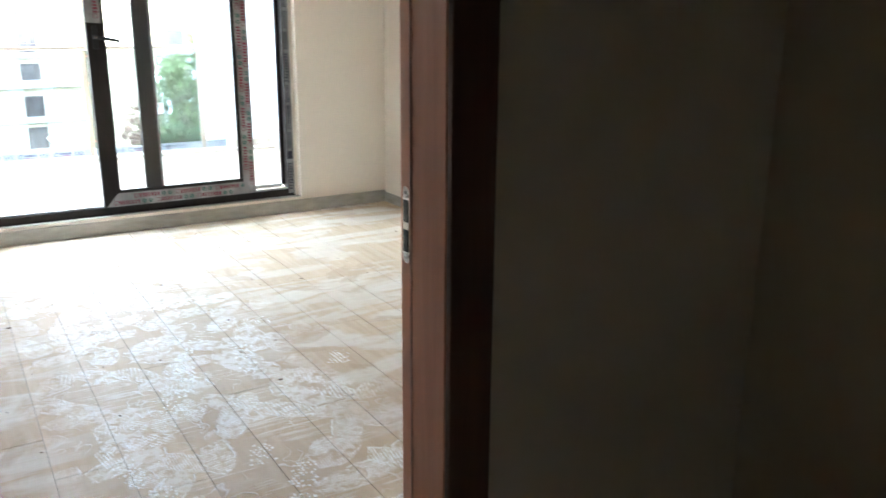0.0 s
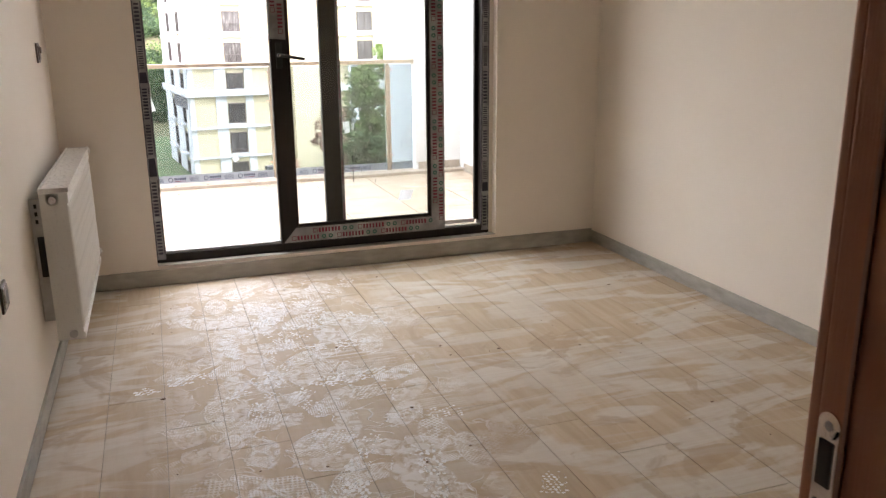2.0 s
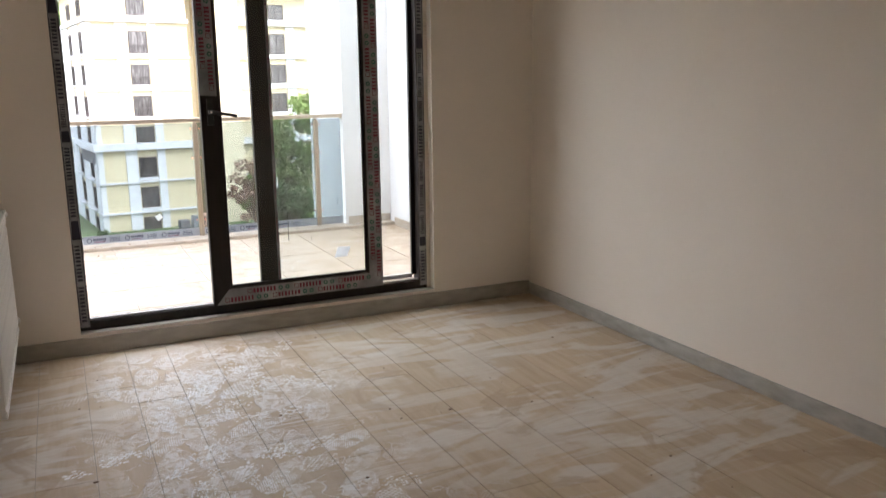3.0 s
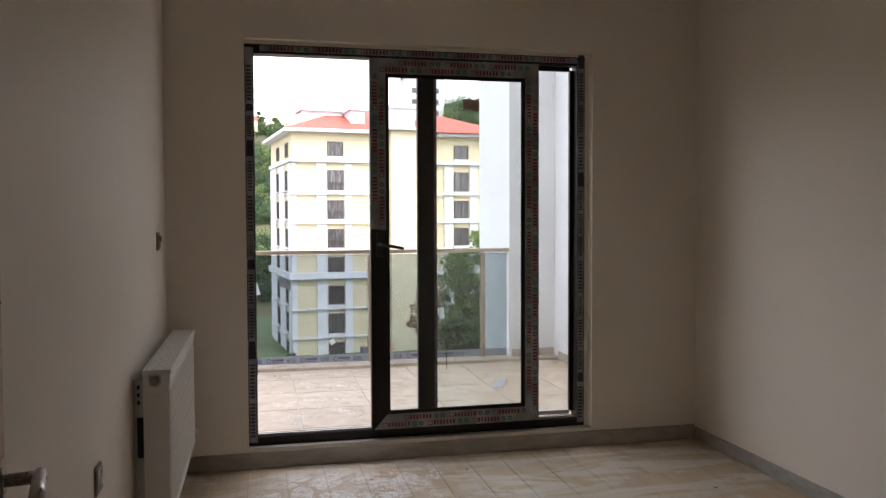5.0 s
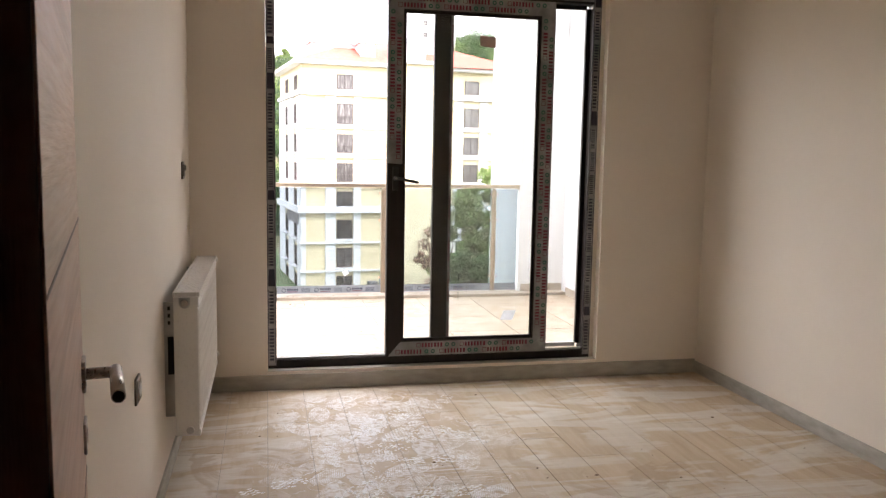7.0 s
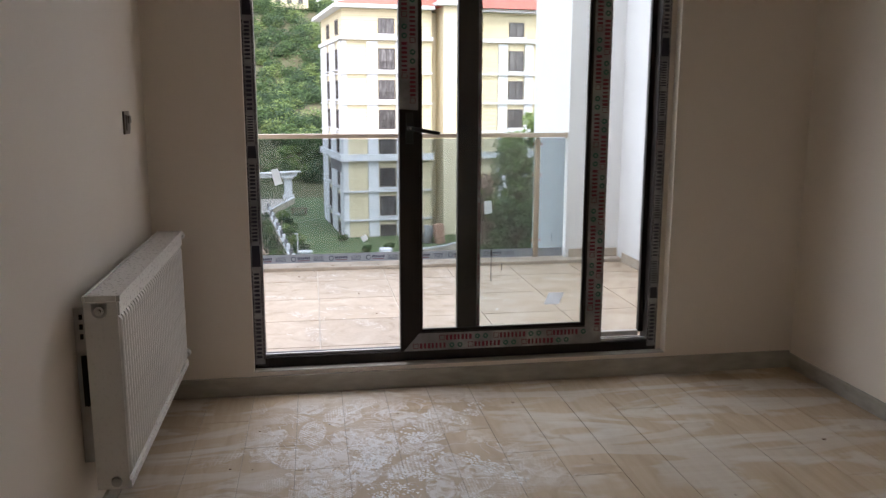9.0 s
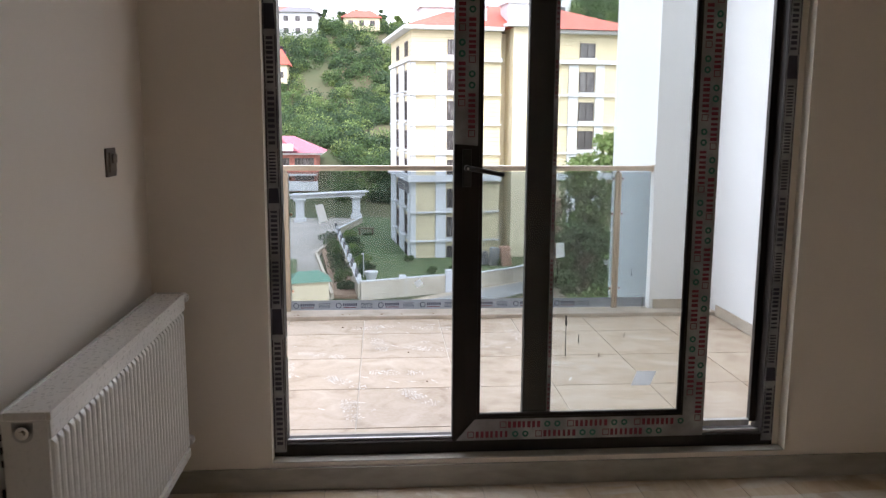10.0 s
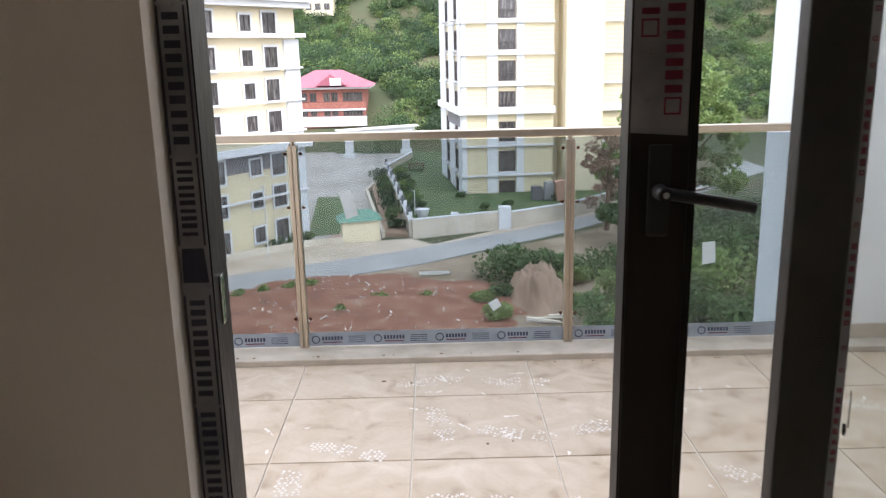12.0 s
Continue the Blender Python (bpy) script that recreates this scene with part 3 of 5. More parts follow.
# ---- balcony door: fixed frame ----
FY0, FY1 = 5.485, 5.575
door = thing("balcony_door", (1.32, FY0, OZ0), "dark brown plastic balcony door slid half open, protective film on its frame", "balcony door")
frame_bars = mitred(0.3175, 2.312, 0.11, 2.34, 0.05, FY0, FY1)
for bm, nm in zip(frame_bars, ("frame_jamb", "frame_jamb", "frame_threshold", "frame_head")):
    bar = part(nm, bm, M["pvc"], door)
    if nm == "frame_jamb":
        left = len(door.children) == 1
        fx = 0.3195 if left else 2.2635
        film = part("film", box(fx, fx + 0.046, FY0 - 0.0015, FY0 - 0.0003, 0.13, 2.32), M["film"], bar, "grey protective film with dark print")
        rnd = random.Random(5 + left)
        ink, z = bmesh.new(), 0.16
        up, across = Vector((0, 0, 1)), Vector((-1, 0, 0))
        while z < 2.1:
            o = Vector((fx + 0.023, FY0 - 0.0025, 0))
            word = rnd.choice((0.12, 0.17, 0.20))
            glyphs(ink, o, up, across, z, 0.002, word, 0.012, 10, rnd)
            for t in (-0.020, 0.019):
                poly([o + up * (z - 0.015) + across * t, o + up * (z + word) + across * t, o + up * (z + word) + across * (t + 0.003), o + up * (z - 0.015) + across * (t + 0.003)], ink)
            z += word + 0.02
            if rnd.random() < 0.6:
                h = rnd.uniform(0.03, 0.10)
                poly([o + up * z + across * -0.02, o + up * (z + h) + across * -0.016, o + up * (z + h) + across * 0.018, o + up * z + across * 0.02], ink)
                z += h + 0.02
        tagged(part("print", ink, M["black_ink"], bar), kind="stuff")
    if nm == "frame_head":
        part("film", box(0.40, 2.26, FY0 - 0.0015, FY0 - 0.0003, 2.302, 2.334), M["film"], bar, "grey protective film with red print")
        print_marks(bar, (0.42, FY0 - 0.0025, 2.304), (1, 0, 0), (0, 0, 1), 1.8, 0.03, 1, M["red_ink"], M["green_ink"], 3)
part("track", box(0.368, 2.262, FY0 + 0.02, FY0 + 0.032, 0.16, 0.172, 0.002), M["galvanised"], door, "pale metal sliding track")
part("lock_plate", box(0.3678, 0.3715, 5.515, 5.535, 0.50, 0.58, 0.001), M["chrome"], door)
part("lock_plate", box(0.3678, 0.3715, 5.515, 5.535, 1.02, 1.10, 0.001), M["chrome"], door)
part("mullion", box(1.292, 1.388, 5.532, 5.572, 0.16, 2.29, 0.004), M["pvc"], door)
bead = part("glazing_bead", box(1.389, 1.408, 5.540, 5.565, 0.19, 2.27, 0.002), M["pvc"], door)
part("film", box(1.391, 1.406, 5.5385, 5.5395, 0.2, 2.26), M["film"], bead, "narrow film with red print")
print_marks(bead, (1.404, 5.5375, 0.22), (0, 0, 1), (-1, 0, 0), 2.0, 0.012, 1, M["red_ink"], M["red_ink"], 8)
part("glazing_bead", box(2.236, 2.262, 5.540, 5.565, 0.19, 2.27, 0.002), M["pvc"], door)
part("glazing_bead", box(1.408, 2.236, 5.540, 5.565, 0.172, 0.198, 0.002), M["galvanised"], door)
part("glazing_bead", box(1.408, 2.236, 5.540, 5.565, 2.264, 2.289, 0.002), M["pvc"], door)
pane = part("pane", box(1.40, 2.25, 5.548, 5.552, 0.19, 2.275), M["hazed_glass"], door, "fixed pane with reflection haze in its colour and dried drips")
pane.visible_shadow = False

# stickers and drips on the fixed pane
bm = poly([(1.736, 5.545, 0.352), (1.815, 5.545, 0.352), (1.838, 5.545, 0.41), (1.760, 5.545, 0.412)])
solo("glass_label", bm, M["grey_label"], "grey paper label stuck low on the window pane", "label")
bm = poly([(1.570, 5.545, 2.02), (1.668, 5.545, 2.012), (1.668, 5.545, 2.075), (1.570, 5.545, 2.082)])
solo("glass_label", bm, M["brown_label"], "brown paper label stuck high on the window pane", "label")
drips = bmesh.new()
for x, z0, z1, w in ((1.464, 0.478, 0.60, 0.004), (1.464, 0.60, 0.645, 0.009), (1.418, 0.775, 0.80, 0.009), (1.424, 0.79, 0.86, 0.003), (1.516, 0.53, 0.565, 0.004), (1.768, 0.67, 0.72, 0.003), (1.72, 0.80, 0.83, 0.003), (1.60, 0.47, 0.49, 0.004), (1.70, 0.55, 0.57, 0.003), (2.13, 2.08, 2.20, 0.002)):
    poly([(x - w / 3, 5.546, z1), (x - w / 2, 5.546, z0 + w), (x, 5.546, z0), (x + w / 2, 5.546, z0 + w), (x + w / 4, 5.546, z1)], drips)
tagged(part("dried_drips", drips, M["black_metal"], pane, "dark dried drips"), kind="stuff")

# sliding sash
SY0, SY1 = 5.476, 5.528
sash = thing("sliding_sash", (1.51, SY0, 0.152), "dark brown sliding door sash with film and red print, pushed aside", "sliding door")
bars = mitred(1.008, 2.017, 0.161, 2.289, 0.093, SY0, SY1)
made = [part(nm, bm, M["pvc"], sash) for bm, nm in zip(bars, ("stile", "stile", "bottom_rail", "top_rail"))]
yf, yi = SY0 - 0.0015, SY0 - 0.003
def film_on(bar, pts, label="grey protective film with red print"):
    part("film", poly([(x, yf, z) for x, z in pts]), M["film"], bar, label)


a0, a1, b0, b1, w = 1.010, 2.015, 0.163, 2.287, 0.086
film_on(made[0], ((a0, 1.318), (a0 + w, 1.312), (a0 + w, b1 - w), (a0, b1)), "grey protective film with red print, torn off below")
film_on(made[1], ((a1, b0), (a1, b1), (a1 - w, b1 - w), (a1 - w, b0 + w)))
film_on(made[2], ((a0 + 0.012, b0), (a1, b0), (a1 - w, b0 + w), (a0 + w, b0 + w)))
film_on(made[3], ((a1, b1), (a0, b1), (a0 + w, b1 - w), (a1 - w, b1 - w)))
print_marks(made[0], (1.090, yi, 1.33), (0, 0, 1), (-1, 0, 0), 0.92, 0.075, 2, M["red_ink"], M["green_ink"], 11)
print_marks(made[1], (2.010, yi, 0.21), (0, 0, 1), (-1, 0, 0), 2.02, 0.075, 2, M["red_ink"], M["green_ink"], 12)
print_marks(made[2], (1.06, yi, 0.167), (1, 0, 0), (0, 0, 1), 0.92, 0.078, 2, M["red_ink"], M["green_ink"], 13)
print_marks(made[3], (1.06, yi, 2.204), (1, 0, 0), (0, 0, 1), 0.92, 0.078, 2, M["red_ink"], M["green_ink"], 14)
for bm in mitred(1.100, 1.925, 0.253, 2.197, 0.016, SY0 + 0.006, SY0 + 0.02):
    part("glazing_bead", bm, M["pvc"], sash)
p = part("pane", box(1.105, 1.92, 5.502, 5.506, 0.258, 2.192), M["glass"], sash)
p.visible_shadow = False
bm = box(1.038, 1.072, SY0 - 0.012, SY0 - 0.001, 1.16, 1.30, 0.004)
plate = part("handle_plate", bm, M["black_metal"], sash)
bm = rod((1.055, SY0 - 0.012, 1.23), (1.055, SY0 - 0.045, 1.23), 0.012, 0.010, 16)
rod((1.055, SY0 - 0.036, 1.232), (1.19, SY0 - 0.040, 1.207), 0.0095, 0.009, 12, bm)
part("handle_lever", bm, M["black_metal"], sash, "black lever handle", True)
part("handle_screw_cap", rod((1.055, SY0 - 0.045, 1.23), (1.055, SY0 - 0.048, 1.23), 0.006, 0.005, 12), M["chrome"], sash)

# ---- balcony ----
BX0, BX1 = -4.2, 2.93
slab = solo("floor_balcony", box(BX0, BX1, 5.63, 7.53, BZ - 0.25, BZ - 0.005), M["balcony_grout"], "beige marbled stone tiles with pale shoe prints", "floor", kind="structure")
solo("sill_step", box(OX0, OX1, Y1 + 0.145, 5.632, OZ0, BZ + 0.002), M["curb"], "narrow stone sill outside the balcony door", "sill", kind="structure")
solo("curb", box(BX0, BX1, 7.53, 7.80, BZ - 0.25, BZ + 0.025, 0.006), M["curb"], "low stone kerb under the glass railing", "kerb", kind="structure")
solo("wall_balcony_east", box(BX1, BX1 + 0.3, 5.63, 7.64, -13, 9.0), M["render"], "white rendered side wall of the balcony", "wall", kind="structure")
solo("pier", box(2.512, BX1 + 0.3, 7.64, 8.62, -13, 9.0), M["render"], "white rendered pier at the balcony's corner", "wall", kind="structure")
solo("baseboard_balcony_east", box(BX1 - 0.01, BX1 - 0.0005, 5.64, 7.53, BZ, BZ + 0.07, 0.002), M["curb"], "low beige tile skirting on the balcony", "skirting", kind="structure")
solo("baseboard_balcony_pier", box(2.535, BX1 - 0.01, 7.629, 7.6395, BZ + 0.026, BZ + 0.09, 0.002), M["curb"], "low beige tile skirting on the balcony", "skirting", kind="structure")
# unseen outer wall, added tall to keep the sun off the balcony
bm = box(-9, X0 - 0.2, 5.43, 5.63, -13, 12)
box(X1 + 0.2, 12, 5.43, 5.63, -13, 12, bm=bm)
box(X0 - 0.2, X1 + 0.2, 5.43, 5.63, TOP + 0.2, 12, bm=bm)
box(X0 - 0.2, X1 + 0.2, 5.43, 5.63, -13, -0.2, bm=bm)
solo("wall_facade", bm, M["render"], "white rendered outer wall of the building, added unseen to block the sun", "wall", kind="structure")

railing = thing("glass_railing", (0.7, 7.69, BZ + 0.025), "champagne aluminium railing with tinted glass panels and film at the foot", "railing")
RZ = BZ + 0.025
part("handrail", box(BX0, 2.512, 7.662, 7.718, 1.082, 1.114, 0.004), M["rail"], railing)
part("handrail_bracket", box(2.50, 2.512, 7.655, 7.725, 1.072, 1.122, 0.003), M["rail"], railing)
for x in (-3.38, -2.21, -1.04, 0.128, 1.298, 2.283):
    bm = box(x - 0.019, x - 0.002, 7.668, 7.708, RZ, 1.066, 0.003)
    box(x + 0.002, x + 0.019, 7.668, 7.708, RZ, 1.066, 0.003, bm)
    box(x - 0.003, x + 0.003, 7.674, 7.704, RZ, 1.066, 0, bm)
    rod((x, 7.69, 1.064), (x, 7.69, 1.084), 0.011, 0.011, 12, bm)
    post = part("post", bm, M["rail"], railing)
    for dx in (-0.032, 0.032):
        for z in (0.30, 0.80, 1.03):
            c = Vector((x + dx, 7.684, z))
            bm = poly([c + Vector((0.009, 0, 0)), c + Vector((0, 0, 0.009)), c + Vector((-0.009, 0, 0)), c + Vector((0, 0, -0.009))])
            bmesh.ops.solidify(bm, geom=bm.faces[:], thickness=0.004)
            part("glass_clamp", bm, M["clamp"], post)
for a, b in ((-3.37, -2.22), (-2.20, -1.05), (-1.03, 0.118), (0.138, 1.288), (1.308, 2.273), (2.293, 2.502)):
    gp = part("glass_panel", box(a, b, 7.688, 7.694, RZ + 0.004, 1.076), M["tinted_glass"], railing)
    gp.visible_shadow = False
    part("film_band", box(a, b, 7.6865, 7.6875, RZ + 0.004, RZ + 0.068), M["grey_label"], gp, "grey printed film along the foot")
    ink, rings, s, rnd = bmesh.new(), bmesh.new(), a + 0.02, random.Random(int(a * 100))
    while s < b - 0.22:
        y = 7.6855
        for k in range(14):
            q, w = 2 * math.pi * k / 14, 2 * math.pi * (k + 1) / 14
            c = Vector((s + 0.02, y, RZ + 0.034))
            poly([c + r * Vector((math.cos(v), 0, math.sin(v))) for r, v in ((0.019, q), (0.019, w), (0.014, w), (0.014, q))], ink)
        for k in range(7):
            poly([(s + 0.048 + k * 0.0135 + u, y, RZ + v) for u, v in ((0, 0.030), (0.0095, 0.030), (0.0095, 0.048), (0, 0.048))], ink)
        poly([(s + u, y, RZ + v) for u, v in ((0.05, 0.018), (0.135, 0.018), (0.135, 0.023), (0.05, 0.023))], rings)
        for k in range(4):
            poly([(s + u, y, RZ + 0.018 + k * 0.009 + v) for u, v in ((0.165, 0), (0.24, 0), (0.24, 0.003), (0.165, 0.003))], ink)
        s += 0.275
    tagged(part("print", ink, M["blue_ink"], gp), kind="stuff")
    tagged(part("line_print", rings, M["red_ink"], gp), kind="stuff")
for pts in (((0.313, 0.86), (0.362, 0.87), (0.392, 0.76), (0.338, 0.746)), ((0.945, 0.352), (0.985, 0.375), (1.005, 0.34), (0.968, 0.315)), ((1.885, 0.505), (1.942, 0.515), (1.936, 0.61), (1.880, 0.605))):
    solo("glass_label", poly([(x, 7.6868, z) for x, z in pts]), M["paper"], "white paper label stuck on the railing glass", "label", "labels on the railing glass")

# ---- doorway and door leaf ----
surround = thing("door_frame", (0.515, 1.28, 0), "brown wood-look door lining and architraves of the doorway", "door frame")
for side in (-1, 1):
    fx = 0.10 if side < 0 else 0.93
    ox = DX0 if side < 0 else DX1
    lo, hi = sorted((fx, ox))
    part("lining", box(lo, hi, 1.205, 1.3325, 0, 2.08, 0.002), M["wood"], surround)
    rx = fx + side * 0.001
    lo, hi = sorted((rx, ox))
    part("rebate", box(lo, hi, 1.333, 1.366, 0, 2.08, 0.002), M["wood"], surround)
    lo, hi = sorted((fx - side * 0.003, fx + side * 0.0005))
    part("seal", box(lo, hi, 1.3290, 1.3345, 0, 2.08, 0.001), M["brown_label"], surround, "soft brown rubber seal")
    a0, a1 = sorted((fx + side * 0.002, fx + side * 0.102))
    # corridor side: same wood as the lining, its shade put into the colour
    part("architrave", box(a0, a1, 1.188, 1.2045, 0, 2.18, 0.004), M["dark_shaded_wood"], surround)
    a0, a1 = sorted((fx + side * 0.004, fx + side * 0.09))
    part("architrave", box(a0, a1, 1.3665, 1.382, 0, 2.18, 0.004), M["wood"], surround)
part("lining_head", box(DX0, DX1, 1.205, 1.366, 2.081, DZ, 0.002), M["wood"], surround)
part("architrave_head", box(0.0, 1.032, 1.188, 1.2045, 2.181, 2.26, 0.004), M["dark_shaded_wood"], surround)
part("architrave_head", box(0.02, 1.02, 1.3665, 1.382, 2.181, 2.26, 0.004), M["wood"], surround)
bm = box(0.9275, 0.9298, 1.336, 1.362, 0.88, 1.013, 0.0006)
rod((0.9275, 1.349, 0.88), (0.9298, 1.349, 0.88), 0.013, 0.013, 16, bm)
rod((0.9275, 1.349, 1.013), (0.9298, 1.349, 1.013), 0.013, 0.013, 16, bm)
strike = part("strike_plate", bm, M["chrome"], surround, "steel strike plate with two slots")
for z in (0.892, 0.953):
    part("slot", box(0.9262, 0.9273, 1.341, 1.357, z, z + 0.045), M["black_metal"], strike)
for z in (0.88, 1.013):
    part("screw", rod((0.9262, 1.349, z), (0.9274, 1.349, z), 0.004, 0.005, 10), M["steel"], strike)

leaf = thing("door_leaf", (0.1105, 1.386, 0.01), "open brown wood-look door with steel lever handles", "door")
leaf.rotation_euler = (0, 0, radians(10.2))
WORLD[leaf] = Matrix()
panel = part("panel", box(0.002, 0.040, 0.001, 0.775, 0, 2.05, 0.001), M["dark_shaded_wood"], leaf)
part("face_board", box(0.0402, 0.0432, 0.004, 0.772, 0.003, 2.047, 0.001), M["leaf_wood"], leaf, "lighter brown grained face")
part("face_board", box(-0.0012, 0.0018, 0.004, 0.772, 0.003, 2.047, 0.001), M["leaf_wood"], leaf, "lighter brown grained face")
for z in (0.42, 0.83, 1.25, 1.66):
    part("groove", box(0.0434, 0.0439, 0.004, 0.772, z, z + 0.004), M["dark_shaded_wood"], leaf)
for sgn, face in ((1, 0.0434), (-1, -0.0014)):
    part("handle_plate", box(*sorted((face, face + sgn * 0.006)), 0.675, 0.725, 0.985, 1.035, 0.002), M["steel"], leaf)
    bm = rod((face + sgn * 0.006, 0.70, 1.01), (face + sgn * 0.052, 0.70, 1.01), 0.0095, 0.0095, 16)
    rod((face + sgn * 0.050, 0.710, 1.01), (face + sgn * 0.052, 0.570, 1.006), 0.0105, 0.0105, 20, bm)
    part("lever", bm, M["steel"], leaf, "brushed steel lever", True)
    # black disc puts the shade of the lever's end into colour
    part("lever_end", rod((face + sgn * 0.052, 0.5702, 1.006), (face + sgn * 0.052, 0.5685, 1.006), 0.0088, 0.0085, 20), M["black_metal"], leaf, "black disc for the shade on the lever's end")
    part("key_hole", box(*sorted((face + sgn * 0.0052, face + sgn * 0.0058)), 0.696, 0.704, 0.898, 0.922), M["black_metal"], leaf, "dark key slot")
    part("key_plate", box(*sorted((face, face + sgn * 0.005)), 0.675, 0.725, 0.885, 0.935, 0.002), M["steel"], leaf)
bm = rod((-0.012, -0.004, 1.365), (-0.012, -0.004, 1.50), 0.0085, 0.0085, 14)
box(-0.012, 0.004, -0.006, -0.001, 1.435, 1.50, 0.001, bm)
part("hinge", bm, M["black_metal"], leaf, "black metal hinge")

# ---- radiator ----
rad = thing("radiator", (-0.005, 4.72, 0.195), "white panel radiator with vertical ribs hung on the wall", "radiator")
RY0, RY1, RZ0, RZ1 = 4.132, 5.318, 0.197, 0.802
part("back_panel", box(-0.056, -0.040, RY0 + 0.012, RY1 - 0.012, RZ0 + 0.01, RZ1 - 0.03, 0.004), M["enamel"], rad)
part("convector", box(-0.036, 0.018, RY0 + 0.03, RY1 - 0.03, RZ0 + 0.04, RZ1 - 0.05), M["galvanised"], rad)
bm = box(0.022, 0.034, RY0 + 0.004, RY1 - 0.004, RZ0, RZ1 - 0.004, 0.004)
RIBS = 35
pitch = (RY1 - RY0 - 0.03) / RIBS
box(0.030, 0.0435, RY0 + 0.003, RY1 - 0.003, RZ1 - 0.062, RZ1 - 0.020, 0.004, bm)
box(0.030, 0.0435, RY0 + 0.003, RY1 - 0.003, RZ0, RZ0 + 0.03, 0.004, bm)
front = part("front_panel", bm, M["enamel"], rad)
bm = bmesh.new()
w = pitch * 0.40
rings = []
for depth, half, low, high in ((0.0335, 1.0, 0.034, 0.064), (0.0405, 0.72, 0.044, 0.074), (0.0440, 0.34, 0.052, 0.082)):
    rings.append([bm.verts.new((depth, dy * w * half, z)) for dy, z in ((-1, RZ0 + low), (1, RZ0 + low), (1, RZ1 - high), (-1, RZ1 - high))])
bm.faces.new(rings[2])
for lo, hi in zip(rings, rings[1:]):
    for i in range(4):
        bm.faces.new((lo[i], lo[(i + 1) % 4], hi[(i + 1) % 4], hi[i]))
bmesh.ops.recalc_face_normals(bm, faces=bm.faces)
rib_mesh = mesh_of("rib", bm, M["enamel"])
for k in range(RIBS):
    rib = new("rib", rib_mesh)
    rib.parent = front
    rib.location = (0, RY0 + 0.015 + pitch * (k + 0.5), 0)
for a, b in ((RY0, RY0 + 0.003), (RY1 - 0.003, RY1)):
    part("side_panel", box(-0.056, 0.0385, a, b, RZ0 + 0.004, RZ1 - 0.019, 0.001), M["enamel"], rad)
bm = box(-0.0505, 0.036, RY0 + 0.002, RY1 - 0.002, RZ1 - 0.012, RZ1 - 0.004)
part("top_cover", bm, M["enamel"], rad, "plain white top cover")
for a, b, c, d in ((-0.058, -0.051, RY0 - 0.002, RY1 + 0.002), (0.0365, 0.0475, RY0 - 0.002, RY1 + 0.002), (-0.0505, 0.036, RY0 - 0.002, RY0 + 0.0015), (-0.0505, 0.036, RY1 - 0.0015, RY1 + 0.002)):
    part("top_rim", box(a, b, c, d, RZ1 - 0.018, RZ1, 0.0016), M["enamel"], rad)
bm = rod((-0.012, RY0 - 0.006, RZ1 - 0.045), (-0.012, RY0 + 0.002, RZ1 - 0.045), 0.014, 0.016, 20)
rod((-0.012, RY0 - 0.011, RZ1 - 0.045), (-0.012, RY0 - 0.006, RZ1 - 0.045), 0.006, 0.006, 6, bm)
part("vent_plug", bm, M["chrome"], rad, "metal air vent plug")
bm = rod((-0.012, RY0 - 0.0015, RZ1 - 0.045), (-0.012, RY0 - 0.0005, RZ1 - 0.045), 0.022, 0.022, 24)
box(-0.034, 0.010, RY0 - 0.0015, RY0 - 0.0005, RZ1 - 0.045, RZ1 - 0.022, 0, bm)
part("vent_recess", bm, M["galvanised"], rad)
part("blank_plug", rod((0.002, RY0 - 0.008, RZ0 + 0.028), (0.002, RY0 + 0.002, RZ0 + 0.028), 0.015, 0.016, 20), M["galvanised"], rad)
for z in (RZ1 - 0.025, RZ0 + 0.05):
    bm = rod((0.034, RY1 - 0.001, z), (0.034, RY1 + 0.03, z), 0.015, 0.018, 20)
    rod((0.034, RY1 + 0.03, z), (0.034, RY1 + 0.034, z), 0.018, 0.012, 20, bm)
    part("valve_cap", bm, M["enamel"], rad, "white round valve cap", True)
for y in (RY0 + 0.05, RY1 - 0.10):
    bm = box(-0.0995, -0.057, y, y + 0.004, 0.27, 0.755, 0.001)
    bk = part("wall_bracket", bm, M["galvanised"], rad, "pale metal wall bracket")
    part("bracket_pad", box(-0.086, -0.060, y - 0.0025, y - 0.0005, 0.45, 0.61, 0.001), M["black_metal"], bk, "black plastic pad")
    for z in (0.66, 0.69, 0.72):
        part("bracket_slot", box(-0.084, -0.074, y - 0.0015, y - 0.0004, z, z + 0.016), M["black_metal"], bk)

# ---- wall plates ----
def wall_plate(name, y0, y1, z0, z1, label, cat, rocker):
    e = thing(name, (X0, (y0 + y1) / 2, z0), label, cat)
    part("plate", box(X0, X0 + 0.008, y0, y1, z0, z1, 0.003), M["plastic"], e)
    ym, zm = (y0 + y1) / 2, (z0 + z1) / 2
    if rocker:
        bm = box(X0 + 0.0082, X0 + 0.013, y0 + 0.014, y1 - 0.014, z0 + 0.014, z1 - 0.014, 0.002)
        part("rocker", bm, M["plastic"], e, "raised rocker")
        part("rocker_tip", box(X0 + 0.0132, X0 + 0.02, ym - 0.018, ym + 0.018, zm - 0.002, zm + 0.026, 0.003), M["plastic"], e)
    else:
        part("rim", box(X0 + 0.0082, X0 + 0.012, y0 + 0.010, y1 - 0.010, z0 + 0.010, z1 - 0.010, 0.002), M["chrome"], e)
        part("insert", rod((X0 + 0.0122, ym, zm), (X0 + 0.014, ym, zm), 0.022, 0.022, 24), M["paper"], e, "pale round insert")
    return e


